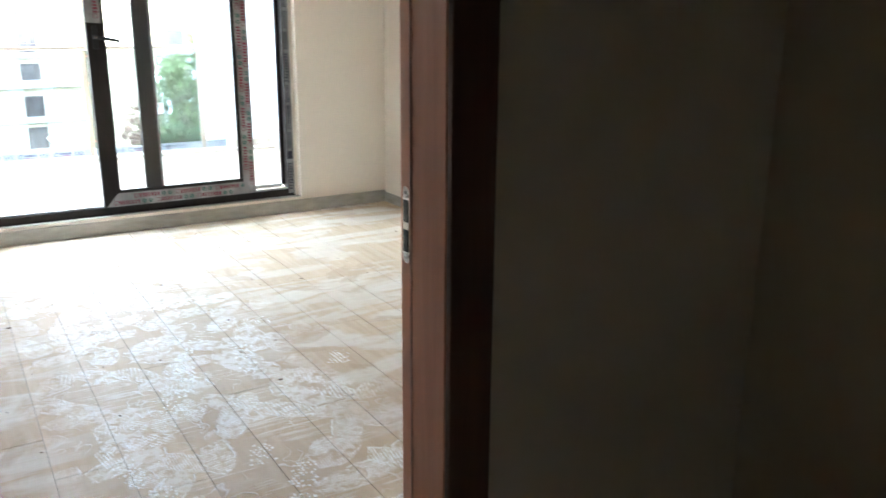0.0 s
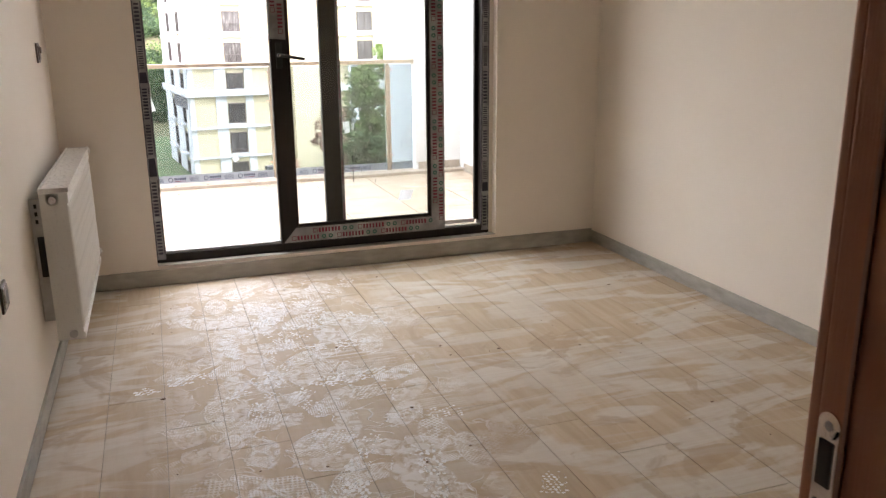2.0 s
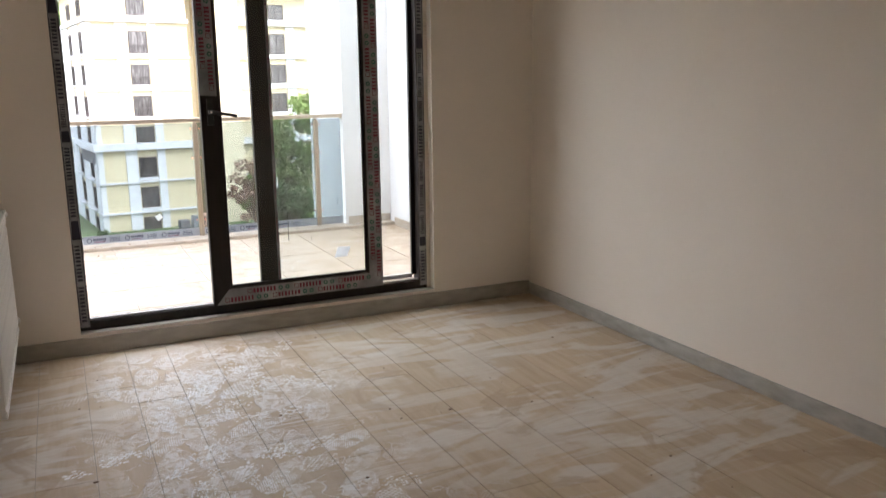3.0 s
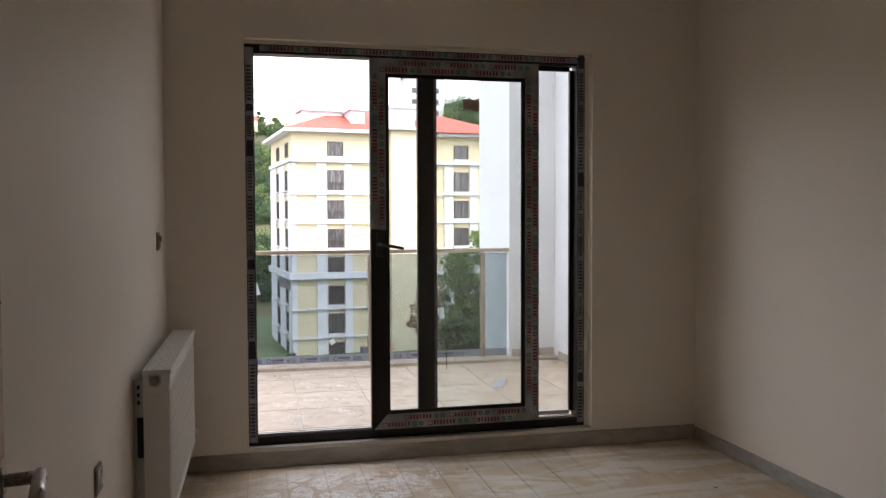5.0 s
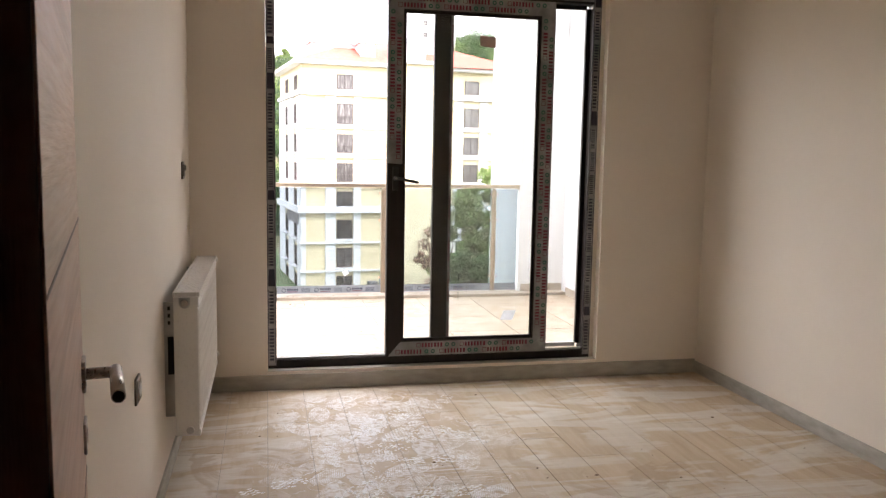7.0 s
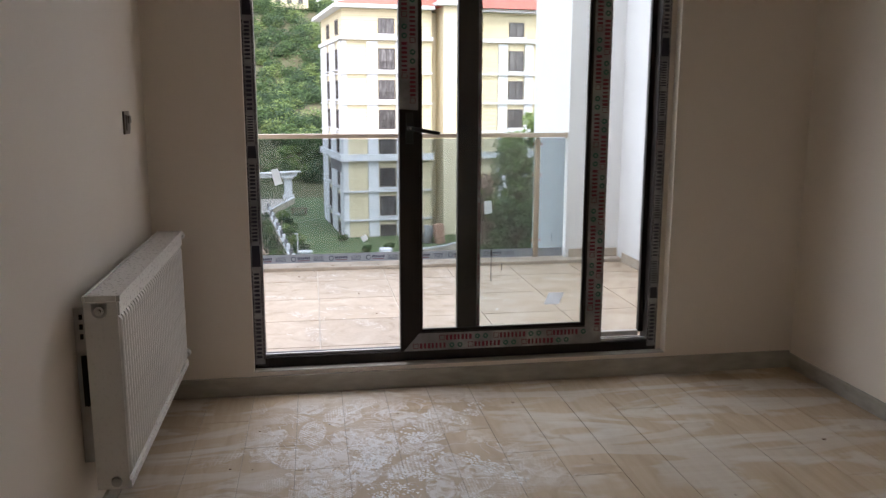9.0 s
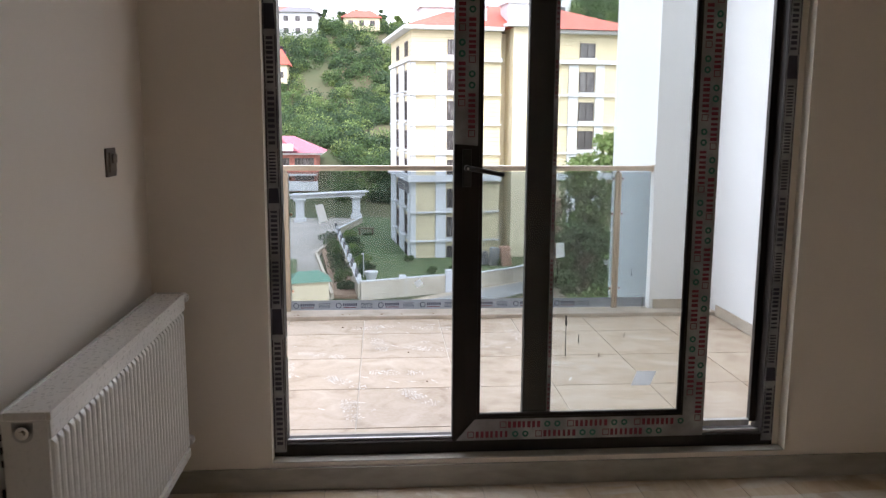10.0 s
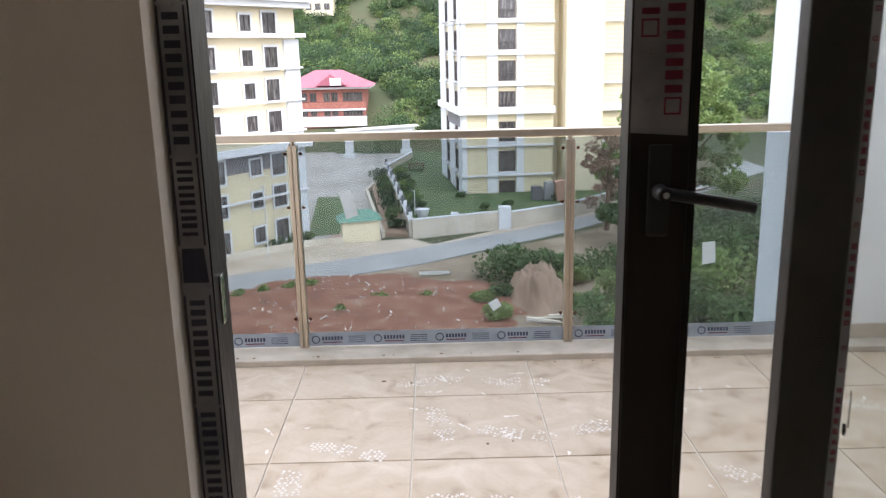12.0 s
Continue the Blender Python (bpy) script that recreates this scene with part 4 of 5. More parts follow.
wall_plate("light_switch", 5.005, 5.092, 1.228, 1.316, "brown rocker light switch on the cream wall", "light switch", True)
wall_plate("wall_socket", 3.405, 3.491, 0.558, 0.645, "framed wall socket on the cream wall", "socket", False)

# ---- ground and hill ----
def smooth(a, b, v):
    t = np.clip((v - a) / (b - a), 0, 1)
    return t * t * (3 - 2 * t)


def land(x, y):
    """Height of the ground at x, y."""
    x, y = np.asarray(x, float), np.asarray(y, float)
    t = np.maximum(0, y - 124 + 0.06 * x)
    z = -13 + 0.37 * np.minimum(t, 92) + 0.05 * np.maximum(0, t - 92)
    z = z + smooth(18, 75, x) * smooth(20, 90, t) * 13
    bumps = np.sin(x * 0.11 + y * 0.07) * 1.2 + np.sin(x * 0.043 - y * 0.09 + 2) * 1.6
    return z + bumps * smooth(5, 40, t)


xs = np.concatenate([np.linspace(-3000, -160, 8), np.arange(-150, 151, 5.0), np.linspace(160, 3000, 8)])
ys = np.concatenate([[-3000, -800, -100, 0, 20], np.arange(30, 301, 5.0), [320, 400, 600, 1200, 3000]])
gx, gy = np.meshgrid(xs, ys)
gz = land(gx, gy)
verts = np.stack([gx.ravel(), gy.ravel(), gz.ravel()], 1)
nx = len(xs)
faces = [(r * nx + c, r * nx + c + 1, (r + 1) * nx + c + 1, (r + 1) * nx + c) for r in range(len(ys) - 1) for c in range(nx - 1)]
me = bpy.data.meshes.new("ground")
me.from_pydata(verts.tolist(), [], faces)
me.materials.append(M["hill"])
for p in me.polygons:
    p.use_smooth = True
tagged(new("ground", me), "green and brown ground rising to a wooded hillside", "ground", kind="structure")
GZ = -13.0


def sheet(name, pts, h, material, label, cat, kind="structure"):
    return solo(name, prism(pts, GZ - 0.3, GZ + h), material, label, cat, kind=kind)


sheet("lot", [(-26, 20), (22, 20), (24, 78), (12, 67), (0, 58.6), (-12, 52), (-30, 42)], 0.05, M["plot"], "bare dusty building plot beside the road", "ground")
sheet("road", [(-32, 42), (-11.4, 52.5), (0, 58.8), (11.2, 67.4), (24, 80), (40, 98), (40, 106), (22, 82), (16.4, 75.5), (6.75, 68), (-2, 62.3), (-12.3, 57), (-34, 47)], 0.09, M["asphalt"], "grey asphalt road climbing past the plot", "road")
sheet("shoulder", [(-34, 47), (-12.3, 57), (-2, 62.3), (6.75, 68), (16.4, 75.5), (22, 82), (20, 83), (12, 73.3), (6.5, 69.6), (0.6, 64.3), (-1, 66.6), (-9, 64.8), (-14, 61), (-36, 50)], 0.07, M["dusty"], "pale dusty road shoulder", "pavement")
sheet("yard", [(-40, 52), (-14, 61), (-9, 64.9), (-3.3, 67), (-6, 88), (-4.5, 100), (-2, 124), (-40, 124)], 0.06, M["pale_paving"], "grey paved yard between the buildings", "pavement")
sheet("lawn_yard", [(-9.4, 68), (-6.4, 69), (-8, 86), (-11, 86)], 0.10, M["grass"], "small lawn beside the pink path", "lawn")
sheet("pink_path", [(-9, 65), (-3.8, 67), (-5.6, 78), (-6.6, 77), (-6.2, 70)], 0.12, M["paving"], "pink paved footpath", "pavement")
sheet("lawn", [(-1, 66.9), (6.5, 69.7), (12.2, 73.2), (22, 83), (22, 84.2), (3.4, 84.2), (1.9, 98), (1.9, 118), (-2.0, 118), (-4.6, 99.5)], 0.55, M["grass"], "green lawn round the apartment building", "lawn")
bedp = [(-3.2, 67.6), (-1.3, 67.2), (-4.9, 99.5), (-6.0, 92)]
sheet("planting_bed", bedp, 0.3, M["mound"], "narrow planting bed with shrubs", "flower bed")

# red soil and mound with an uneven surface
def heap(name, cx, cy, rx, ry, h, material, label, cat, seed):
    bm = bmesh.new()
    bmesh.ops.create_grid(bm, x_segments=40, y_segments=30, size=1)
    for v in bm.verts:
        x, y = v.co.x, v.co.y
        r = math.hypot(x, y)
        e = max(0.0, 1 - r ** 2.2)
        nz = noise.fractal(Vector((x * 2.2 + seed, y * 2.2, seed)), 0.8, 2.0, 5)
        v.co = Vector((cx + x * rx, cy + y * ry, GZ + 0.02 + h * e * (0.8 + 0.35 * nz) + 0.10 * nz * (e > 0)))
    return solo(name, bm, material, label, cat, kind="structure", smooth=True)


heap("red_soil", -4.2, 49.0, 11.0, 7.6, 0.5, M["soil"], "bare red soil with scattered rubble", "soil", 3)
heap("soil_mound", 6.9, 50.8, 1.9, 4.2, 2.0, M["mound"], "mound of brown excavated soil", "mound", 9)


# ---- foliage ----
def leaves(centres, radii, per, size, seed, flat=0.8):
    """Leaf triangles scattered through ellipsoid clumps; returns vertices and faces."""
    rng = np.random.default_rng(seed)
    c = np.repeat(np.asarray(centres, float), per, 0)
    r = np.repeat(np.asarray(radii, float), per)
    d = rng.normal(size=c.shape)
    d /= np.linalg.norm(d, axis=1)[:, None]
    p = c + d * (r * rng.uniform(0.55, 1.08, len(r)))[:, None] * np.array([1, 1, flat])
    a = rng.normal(size=c.shape)
    a /= np.linalg.norm(a, axis=1)[:, None]
    b = np.cross(a, rng.normal(size=c.shape))
    b /= np.linalg.norm(b, axis=1)[:, None]
    s = (size * rng.uniform(0.5, 1.4, len(r)))[:, None]
    v = np.stack([p - a * s, p + b * s * 0.6, p + a * s, p - b * s * 0.6], 1).reshape(-1, 3)
    f = np.arange(len(v)).reshape(-1, 4)
    return v, f


def leaf_mesh(name, v, f, material):
    me = bpy.data.meshes.new(name)
    me.from_pydata(v.tolist(), [], f.tolist())
    me.materials.append(material)
    return me


rng = np.random.default_rng(4)
for tone, count, seed in (("leaf_a", 1120, 21), ("leaf_b", 1000, 22), ("leaf_c", 480, 23)):
    y = rng.uniform(128, 226, count)
    left = rng.random(count) < 0.66
    x = np.where(left, rng.uniform(-0.30, 0.05, count) * y, rng.uniform(0.17, 0.46, count) * y)
    gap = (np.sin(x * 0.21 + 1.3) * np.sin(y * 0.13 + x * 0.05) < 0.80) & ~((y < 147) & (x < -6.5) & (x > -26))
    bare = (y < 186) & (x < -0.002 * y) & (x > -0.085 * y) & (rng.random(count) < 0.22)
    gap &= ~bare
    x, y = x[gap], y[gap]
    r = rng.uniform(1.0, 2.6, len(x)) * np.where(y > 205, 1.25, 1)
    c = np.stack([x, y, land(x, y) + r * 0.55], 1)
    v, f = leaves(c, r, 270, 0.20, seed)
    tagged(new("hillside_bushes", leaf_mesh("hillside_bushes", v, f, M[tone])), "dense green bushes and hazel scrub on the hillside", "bushes", kind="stuff")


def tree(at, height, spread, tone, label, seed, clumps=26, leaf=0.28, per=150, bare=0.35, cat="tree"):
    rnd = random.Random(seed)
    e = thing("tree", at, label, cat)
    o = Vector(at)
    bm = rod(o, o + Vector((0, 0, height * 0.75)), height * 0.022 + 0.04, 0.04, 10)
    tips = []
    for k in range(clumps):
        z = height * (bare + (1 - bare) * rnd.random() ** 0.9 * 0.95)
        ang = rnd.uniform(0, 6.283)
        reach = spread * rnd.uniform(0.3, 1.0) * (1.08 - 0.6 * (z / height - bare) / (1 - bare))
        tip = o + Vector((math.cos(ang) * reach, math.sin(ang) * reach, z))
        base = o + Vector((0, 0, max(height * 0.2, z - reach * 0.6) * 0.75))
        rod(base, tip, 0.05, 0.015, 6, bm)
        tips.append(tip)
    part("trunk", bm, M["bark"], e)
    v, f = leaves([tuple(t) for t in tips], [spread * rnd.uniform(0.14, 0.30) for t in tips], per, leaf, seed)
    part("crown", leaf_mesh("crown", v, f, M[tone]), None, e)
    return e


tree((18.2, 71, GZ), 11.3, 4.2, "leaf_c", "tall leafy green tree beside the road", 31, 46, 0.2, 170, 0.22)
tree((22.5, 73, GZ), 13.5, 4.4, "leaf_c", "broad bright green tree beside the road", 32, 46, 0.22, 160, 0.22)
tree((14.6, 68, GZ), 8.6, 2.3, "leaf_dry", "thin half-dry tree with reddish leaves", 33, 22, 0.14, 110, 0.2)
tree((16.0, 62, GZ), 6.8, 3.0, "leaf_b", "dense green tree below the road", 34, 30, 0.22, 200, 0.15)


def shrub(at, r, tone, label, seed, group="", leaf=0.16, n=7, per=220):
    rnd = random.Random(seed)
    e = thing("bush", at, label, "bush", group)
    o = Vector(at)
    cs = [o + Vector((rnd.uniform(-0.6, 0.6) * r, rnd.uniform(-0.6, 0.6) * r, r * rnd.uniform(0.3, 0.75))) for k in range(n)]
    bm = bmesh.new()
    for c in cs:
        rod(o, c, 0.04, 0.012, 6, bm)
    part("stems", bm, M["bark"], e)
    v, f = leaves([tuple(c) for c in cs], [r * rnd.uniform(0.4, 0.6) for c in cs], per, leaf, seed)
    part("foliage", leaf_mesh("foliage", v, f, M[tone]), None, e)
    return e


for k, (x, y, r) in enumerate(((15.0, 45.5, 2.4), (17.5, 49.5, 3.0), (14.2, 53.0, 2.4), (19.5, 55.5, 3.4), (15.6, 58.0, 2.6), (21.5, 60.5, 3.6), (12.6, 44.0, 1.6), (20.5, 47.0, 2.8), (23.5, 52.0, 3.2), (16.5, 42.0, 2.2), (18.5, 64.0, 3.0))):
    shrub((x, y, GZ), r, ("leaf_b", "leaf_c", "leaf_a")[k % 3], "overgrown green thicket beside the plot", 200 + k, "thicket beside the plot", 0.17, 9, 200)
shrub((5.2, 54.2, GZ), 2.3, "leaf_b", "large rounded green bush beside the soil mound", 41)
shrub((8.4, 55.5, GZ), 1.7, "leaf_b", "green bush behind the soil mound", 42)
for k, (x, y, r) in enumerate(((9.6, 46.0, 1.5), (11.0, 49.5, 1.6), (11.5, 56.5, 1.6), (4.2, 46.4, 0.9), (12.8, 52.0, 1.8), (3.4, 49.5, 0.7), (9.2, 42.5, 1.2), (9.4, 52.6, 1.1), (10.2, 54.6, 1.2), (13.4, 49.0, 1.5), (12.4, 46.8, 1.2), (8.8, 48.4, 0.8), (4.6, 50.6, 0.8), (10.6, 44.2, 1.3), (13.6, 56.0, 1.5))):
    shrub((x, y, GZ), r, ("leaf_b", "leaf_c")[k % 2], "wild green weeds among rubble on the plot", 50 + k, "weeds on the plot", 0.12, 6, 150)
for k, (x, y) in enumerate(((-8.5, 53.2), (-9.8, 52.6), (-7.2, 53.6), (-11.2, 51.8), (-2.6, 50.2), (-4.6, 48.2), (0.2, 50.4))):
    shrub((x, y, GZ), 0.55, "leaf_c", "small tuft of weeds on the soil", 60 + k, "weeds on the plot", 0.09, 4, 90)
for k in range(9):
    f = k / 8
    shrub((-2.3 - 2.9 * f, 69.5 + 26 * f, GZ + 0.3), 0.8 + 0.25 * (k % 3), ("leaf_a", "leaf_b")[k % 2], "young shrub in the planting bed", 70 + k, "shrubs in the planting bed", 0.10, 5, 130)
for k in range(10):
    f = k / 9
    shrub((-0.2 - 2.9 * f, 71.5 + 26 * f, GZ + 0.55), 0.7 + 0.3 * (k % 2), ("leaf_c", "leaf_a", "leaf_b")[k % 3], "clipped shrub along the garden wall", 90 + k, "shrubs along the garden wall", 0.10, 5, 130)
for k, (x, y) in enumerate(((3.3, 81.5), (7.4, 76.2), (5.3, 75.0), (12.0, 79))):
    shrub((x, y, GZ + 0.55), 0.6, "leaf_b", "small bush on the lawn", 110 + k, "bushes on the lawn", 0.09, 5, 110)
for k in range(9):
    shrub((-14.5 + 0.62 * k, 62.2 + 0.62 * k, GZ), 0.8, "leaf_b", "low bush at the foot of the building", 120 + k, "bushes at the building's foot", 0.11, 5, 120)
tree((-22, 195, float(land(-22, 195))), 5, 2.0, "leaf_plum", "dark plum-coloured tree on the hillside", 35, 18, 0.3, 120, 0.1)
for k, x in enumerate((-9, -5, 1, 5, -14)):
    tree((x, 222, float(land(x, 222)) - 0.5), 6 + k % 3, 2.2, ("leaf_a", "leaf_c")[k % 2], "tree on the hill's crest", 140 + k, 16, 0.4, 90, 0.25)

# rubble on the plot
rnd = random.Random(7)
bm = bmesh.new()
for k in range(420):
    x, y = rnd.uniform(-10, 15), rnd.uniform(44, 57)
    s = rnd.uniform(0.025, 0.085)
    m = Matrix.Translation((x, y, GZ + 0.5 * max(0, 1 - ((x + 4.2) / 11.0) ** 2 - ((y - 49.0) / 7.6) ** 2) + 0.06)) @ Euler((rnd.random() * 3, rnd.random() * 3, rnd.random() * 3)).to_matrix().to_4x4()
    bmesh.ops.create_cube(bm, size=1, matrix=m @ Matrix.Diagonal((s * rnd.uniform(1, 3), s, s * 0.6, 1)))
solo("rubble", bm, M["rubble"], "scattered pale rubble and scraps on the soil", "rubble", kind="stuff")
for k, (x, y, l, a) in enumerate(((6.6, 45.6, 2.2, 0.1), (7.2, 46.0, 2.4, 0.4), (7.6, 46.2, 1.6, 1.3), (6.4, 45.3, 1.8, -0.1), (7.8, 46.0, 1.4, 0.9), (7.3, 45.6, 1.6, 0.6))):
    m = Matrix.Translation((x, y, GZ + 0.16 + 0.075 * k)) @ pose(0, 0, 0, 6, 8, math.degrees(a))
    bm = box(-l / 2, l / 2, -0.07, 0.07, -0.04, 0.04, 0.01)
    bmesh.ops.transform(bm, matrix=m, verts=bm.verts)
    solo("plank", bm, M["concrete"] if k % 2 else M["rubble"], "pale discarded timber on the soil mound", "plank", "discarded timber")
bm = box(-1.0, 1.0, -0.25, 0.25, -0.05, 0.05, 0.02)
bmesh.ops.transform(bm, matrix=Matrix.Translation((0.7, 55.6, GZ + 0.25)) @ pose(0, 0, 0, 4, 3, 14), verts=bm.verts)
solo("foam_sheet", bm, M["paper"], "white foam sheet lying on the soil", "foam sheet")

# ---- garden wall, kiosk, gate ----
def run_wall(name, pts, h, th, material, label, z=GZ, cap=True):
    e = thing(name, (*pts[0], z), label, "wall")
    for (ax, ay), (bx, by) in zip(pts, pts[1:]):
        d = Vector((bx - ax, by - ay, 0))
        nrm = Vector((-d.y, d.x, 0)).normalized() * th / 2
        a, b = Vector((ax, ay, 0)), Vector((bx, by, 0))
        part("wall_run", prism([tuple(v.xy) for v in (a - nrm, b - nrm, b + nrm, a + nrm)], z - 0.3, z + h), material, e)
        if cap:
            nrm *= 1.25
            part("coping", prism([tuple(v.xy) for v in (a - nrm, b - nrm, b + nrm, a + nrm)], z + h + 0.003, z + h + 0.08), M["white_trim"], e)
    return e


gw = run_wall("garden_wall", [(-1.0, 66.7), (6.5, 69.5)], 1.5, 0.3, M["concrete"], "pale concrete garden wall along the road")
part("pillar", box(6.0, 7.0, 69.0, 70.0, GZ - 0.2, GZ + 1.9, 0.04), M["white_trim"], gw, "white pillar")
part("pillar", box(2.1, 2.7, 67.9, 68.5, GZ - 0.2, GZ + 1.75, 0.04), M["white_trim"], gw, "white pillar")
run_wall("garden_wall", [(7.0, 69.7), (12.2, 72.9), (21, 82)], 1.35, 0.3, M["concrete"], "tan concrete garden wall along the road")
fw = run_wall("garden_fence", [(-1.1, 67.0), (-4.7, 99.3), (-2.0, 112)], 1.3, 0.25, M["concrete"], "long concrete garden wall with posts")
for k in range(14):
    f = k / 13
    x, y = -1.1 - 3.6 * f, 67 + 32.3 * f
    part("post", box(x - 0.15, x + 0.15, y - 0.15, y + 0.15, GZ + 1.38, GZ + 2.1, 0.02), M["slate"] if k % 2 else M["white_trim"], fw)
run_wall("path_wall", [(-3.3, 67.2), (-6.2, 88), (-5.2, 96)], 0.5, 0.25, M["concrete"], "low concrete kerb wall beside the path", cap=False)
run_wall("road_wall", [(-36, 49.5), (-14.1, 60.8), (-9.0, 64.6), (-3.5, 66.6)], 0.55, 0.25, M["concrete"], "low tan kerb wall above the road", cap=False)
kiosk = thing("kiosk", (-4.9, 66.5, GZ), "small cream kiosk with a green hipped roof", "kiosk")
part("wall", prism([(-6.3, 65.4), (-3.5, 66.2), (-3.9, 68.4), (-6.7, 67.6)], GZ, GZ + 1.7), M["facade_plain"], kiosk)
bm = bmesh.new()
lo = [bm.verts.new((x, y, GZ + 1.703)) for x, y in ((-6.6, 65.1), (-3.2, 66.0), (-3.7, 68.8), (-7.1, 67.9))]
hi = [bm.verts.new((x, y, GZ + 2.45)) for x, y in ((-5.9, 66.5), (-4.3, 66.9))]
for f in ((lo[0], lo[1], hi[1], hi[0]), (lo[1], lo[2], hi[1]), (lo[2], lo[3], hi[0], hi[1]), (lo[3], lo[0], hi[0]), (lo[3], lo[2], lo[1], lo[0])):
    bm.faces.new(f)
part("roof", bm, M["green_roof"], kiosk)
gate = thing("gateway", (-6.7, 117, GZ), "white classical gateway over the yard's entrance", "gate")
for x, y in ((-10.7, 117.2), (-3.0, 121.5)):
    part("pillar", box(x - 0.55, x + 0.55, y - 0.55, y + 0.55, GZ, GZ + 3.0, 0.05), M["white_trim"], gate)
    part("plinth", box(x - 0.8, x + 0.8, y - 0.8, y + 0.8, GZ - 0.1, GZ + 0.6, 0.05), M["white_trim"], gate)
    part("capital", box(x - 0.85, x + 0.85, y - 0.85, y + 0.85, GZ + 3.003, GZ + 3.3, 0.08), M["white_trim"], gate)
def beam(z0, z1, w, ext):
    a, b = Vector((-10.7, 117.2)), Vector((-3.0, 121.5))
    d = (b - a).normalized()
    nrm = Vector((-d.y, d.x)) * w
    a, b = a - d * ext, b + d * ext
    return prism([tuple(v) for v in (a + nrm * -1, b - nrm, b + nrm, a + nrm)], z0, z1)
part("lintel", beam(GZ + 3.303, GZ + 3.8, 0.5, 1.2), M["white_trim"], gate)
part("cornice", beam(GZ + 3.803, GZ + 4.0, 0.8, 1.7), M["white_trim"], gate)
for x, y, h in ((-11.3, 61.6, 5.2), (-0.9, 73.6, 2.6)):
    lp = thing("street_lamp", (x, y, GZ), "slim pale street lamp", "street lamp")
    part("pole", rod((x, y, GZ), (x, y, GZ + h), 0.05, 0.035, 10), M["white_trim"], lp)
    part("lamp_head", box(x - 0.25, x + 0.05, y - 0.06, y + 0.06, GZ + h + 0.002, GZ + h + 0.09, 0.02), M["white_trim"], lp)
bench = thing("picnic_table", (-1.2, 101, GZ + 0.55), "dark wooden picnic table on the lawn", "picnic table")
part("tabletop", box(-2.2, -0.2, 100.5, 101.4, GZ + 1.27, GZ + 1.34, 0.01), M["bark"], bench)
for y in (100.0, 101.8):
    part("bench_seat", box(-2.2, -0.2, y - 0.17, y + 0.17, GZ + 0.95, GZ + 1.0, 0.01), M["bark"], bench)
for x in (-2.0, -0.4):
    part("trestle", box(x - 0.05, x + 0.05, 99.85, 101.95, GZ + 0.85, GZ + 0.945, 0.01), M["bark"], bench)
    part("leg", box(x - 0.05, x + 0.05, 100.5, 100.6, GZ + 0.55, GZ + 1.265, 0.01), M["bark"], bench)
    part("leg", box(x - 0.05, x + 0.05, 101.3, 101.4, GZ + 0.55, GZ + 1.265, 0.01), M["bark"], bench)
st = thing("stone_planter", (-0.3, 71.5, GZ + 0.5), "pale carved stone planter on the lawn", "planter")
part("bowl", rod((-0.2, 70.2, GZ + 0.9), (-0.2, 70.2, GZ + 1.7), 0.35, 0.6, 14), M["white_trim"], st)
part("foot", rod((-0.2, 70.2, GZ + 0.5), (-0.2, 70.2, GZ + 0.898), 0.4, 0.3, 14), M["white_trim"], st)
for x, y, w, h, t in ((10.4, 79.4, 0.9, 1.3, 0), (11.4, 79.2, 0.8, 1.7, 9), (12.6, 78.8, 0.9, 1.9, -10)):
    bm = box(-w / 2, w / 2, -0.4, 0.4, 0, h, 0.05)
    bmesh.ops.transform(bm, matrix=Matrix.Translation((x, y, GZ + 0.55)) @ pose(0, 0, 0, 0, t * 0.6, 12), verts=bm.verts)
    solo("waste_bin", bm, M["slate"] if t == 0 else M["grey_label"] if t > 0 else M["brown_label"], "worn waste container standing on the lawn", "bin", "bins on the lawn")

# ---- apartment buildings ----
def window_mesh(w, h, depth=0.12):
    fr = bmesh.new()
    b = 0.09
    for x0, x1, z0, z1 in ((-w / 2, -w / 2 + b, 0, h), (w / 2 - b, w / 2, 0, h), (-w / 2 + b, w / 2 - b, 0, b), (-w / 2 + b, w / 2 - b, h - b, h), (-0.04, 0.04, b, h - b)):
        box(x0, x1, -0.02, depth, z0, z1, 0, fr)
    return mesh_of("window_frame", fr, M["win_frame"]), mesh_of("pane", box(-w / 2 + b, w / 2 - b, 0.03, 0.05, b, h - b), M["win_pane"])


def rails_mesh(w, h):
    bm = bmesh.new()
    for k in range(int(w / 0.16) + 1):
        x = -w / 2 + k * 0.16
        box(x - 0.012, x + 0.012, -0.10, -0.08, 0, h, 0, bm)
    box(-w / 2, w / 2, -0.11, -0.07, h, h + 0.04, 0, bm)
    return mesh_of("guard_rail", bm, M["win_frame"])


def place(name, me, parent, m, label=""):
    ob = new(name, me)
    ob.parent = parent
    ob.matrix_parent_inverse = WORLD.get(parent, Matrix()).inverted()
    ob.matrix_basis = m
    WORLD[ob] = Matrix()
    return tagged(ob, label)


def set_window(building, frame_me, pane_me, rail_me, x, y, z, turn):
    m = Matrix.Translation((x, y, z)) @ pose(0, 0, 0, 0, 0, turn)
    w = place("window", frame_me, building, m)
    p = new("pane", pane_me)
    p.parent = w
    if rail_me:
        g = new("guard_rail", rail_me)
        g.parent = w
    return w


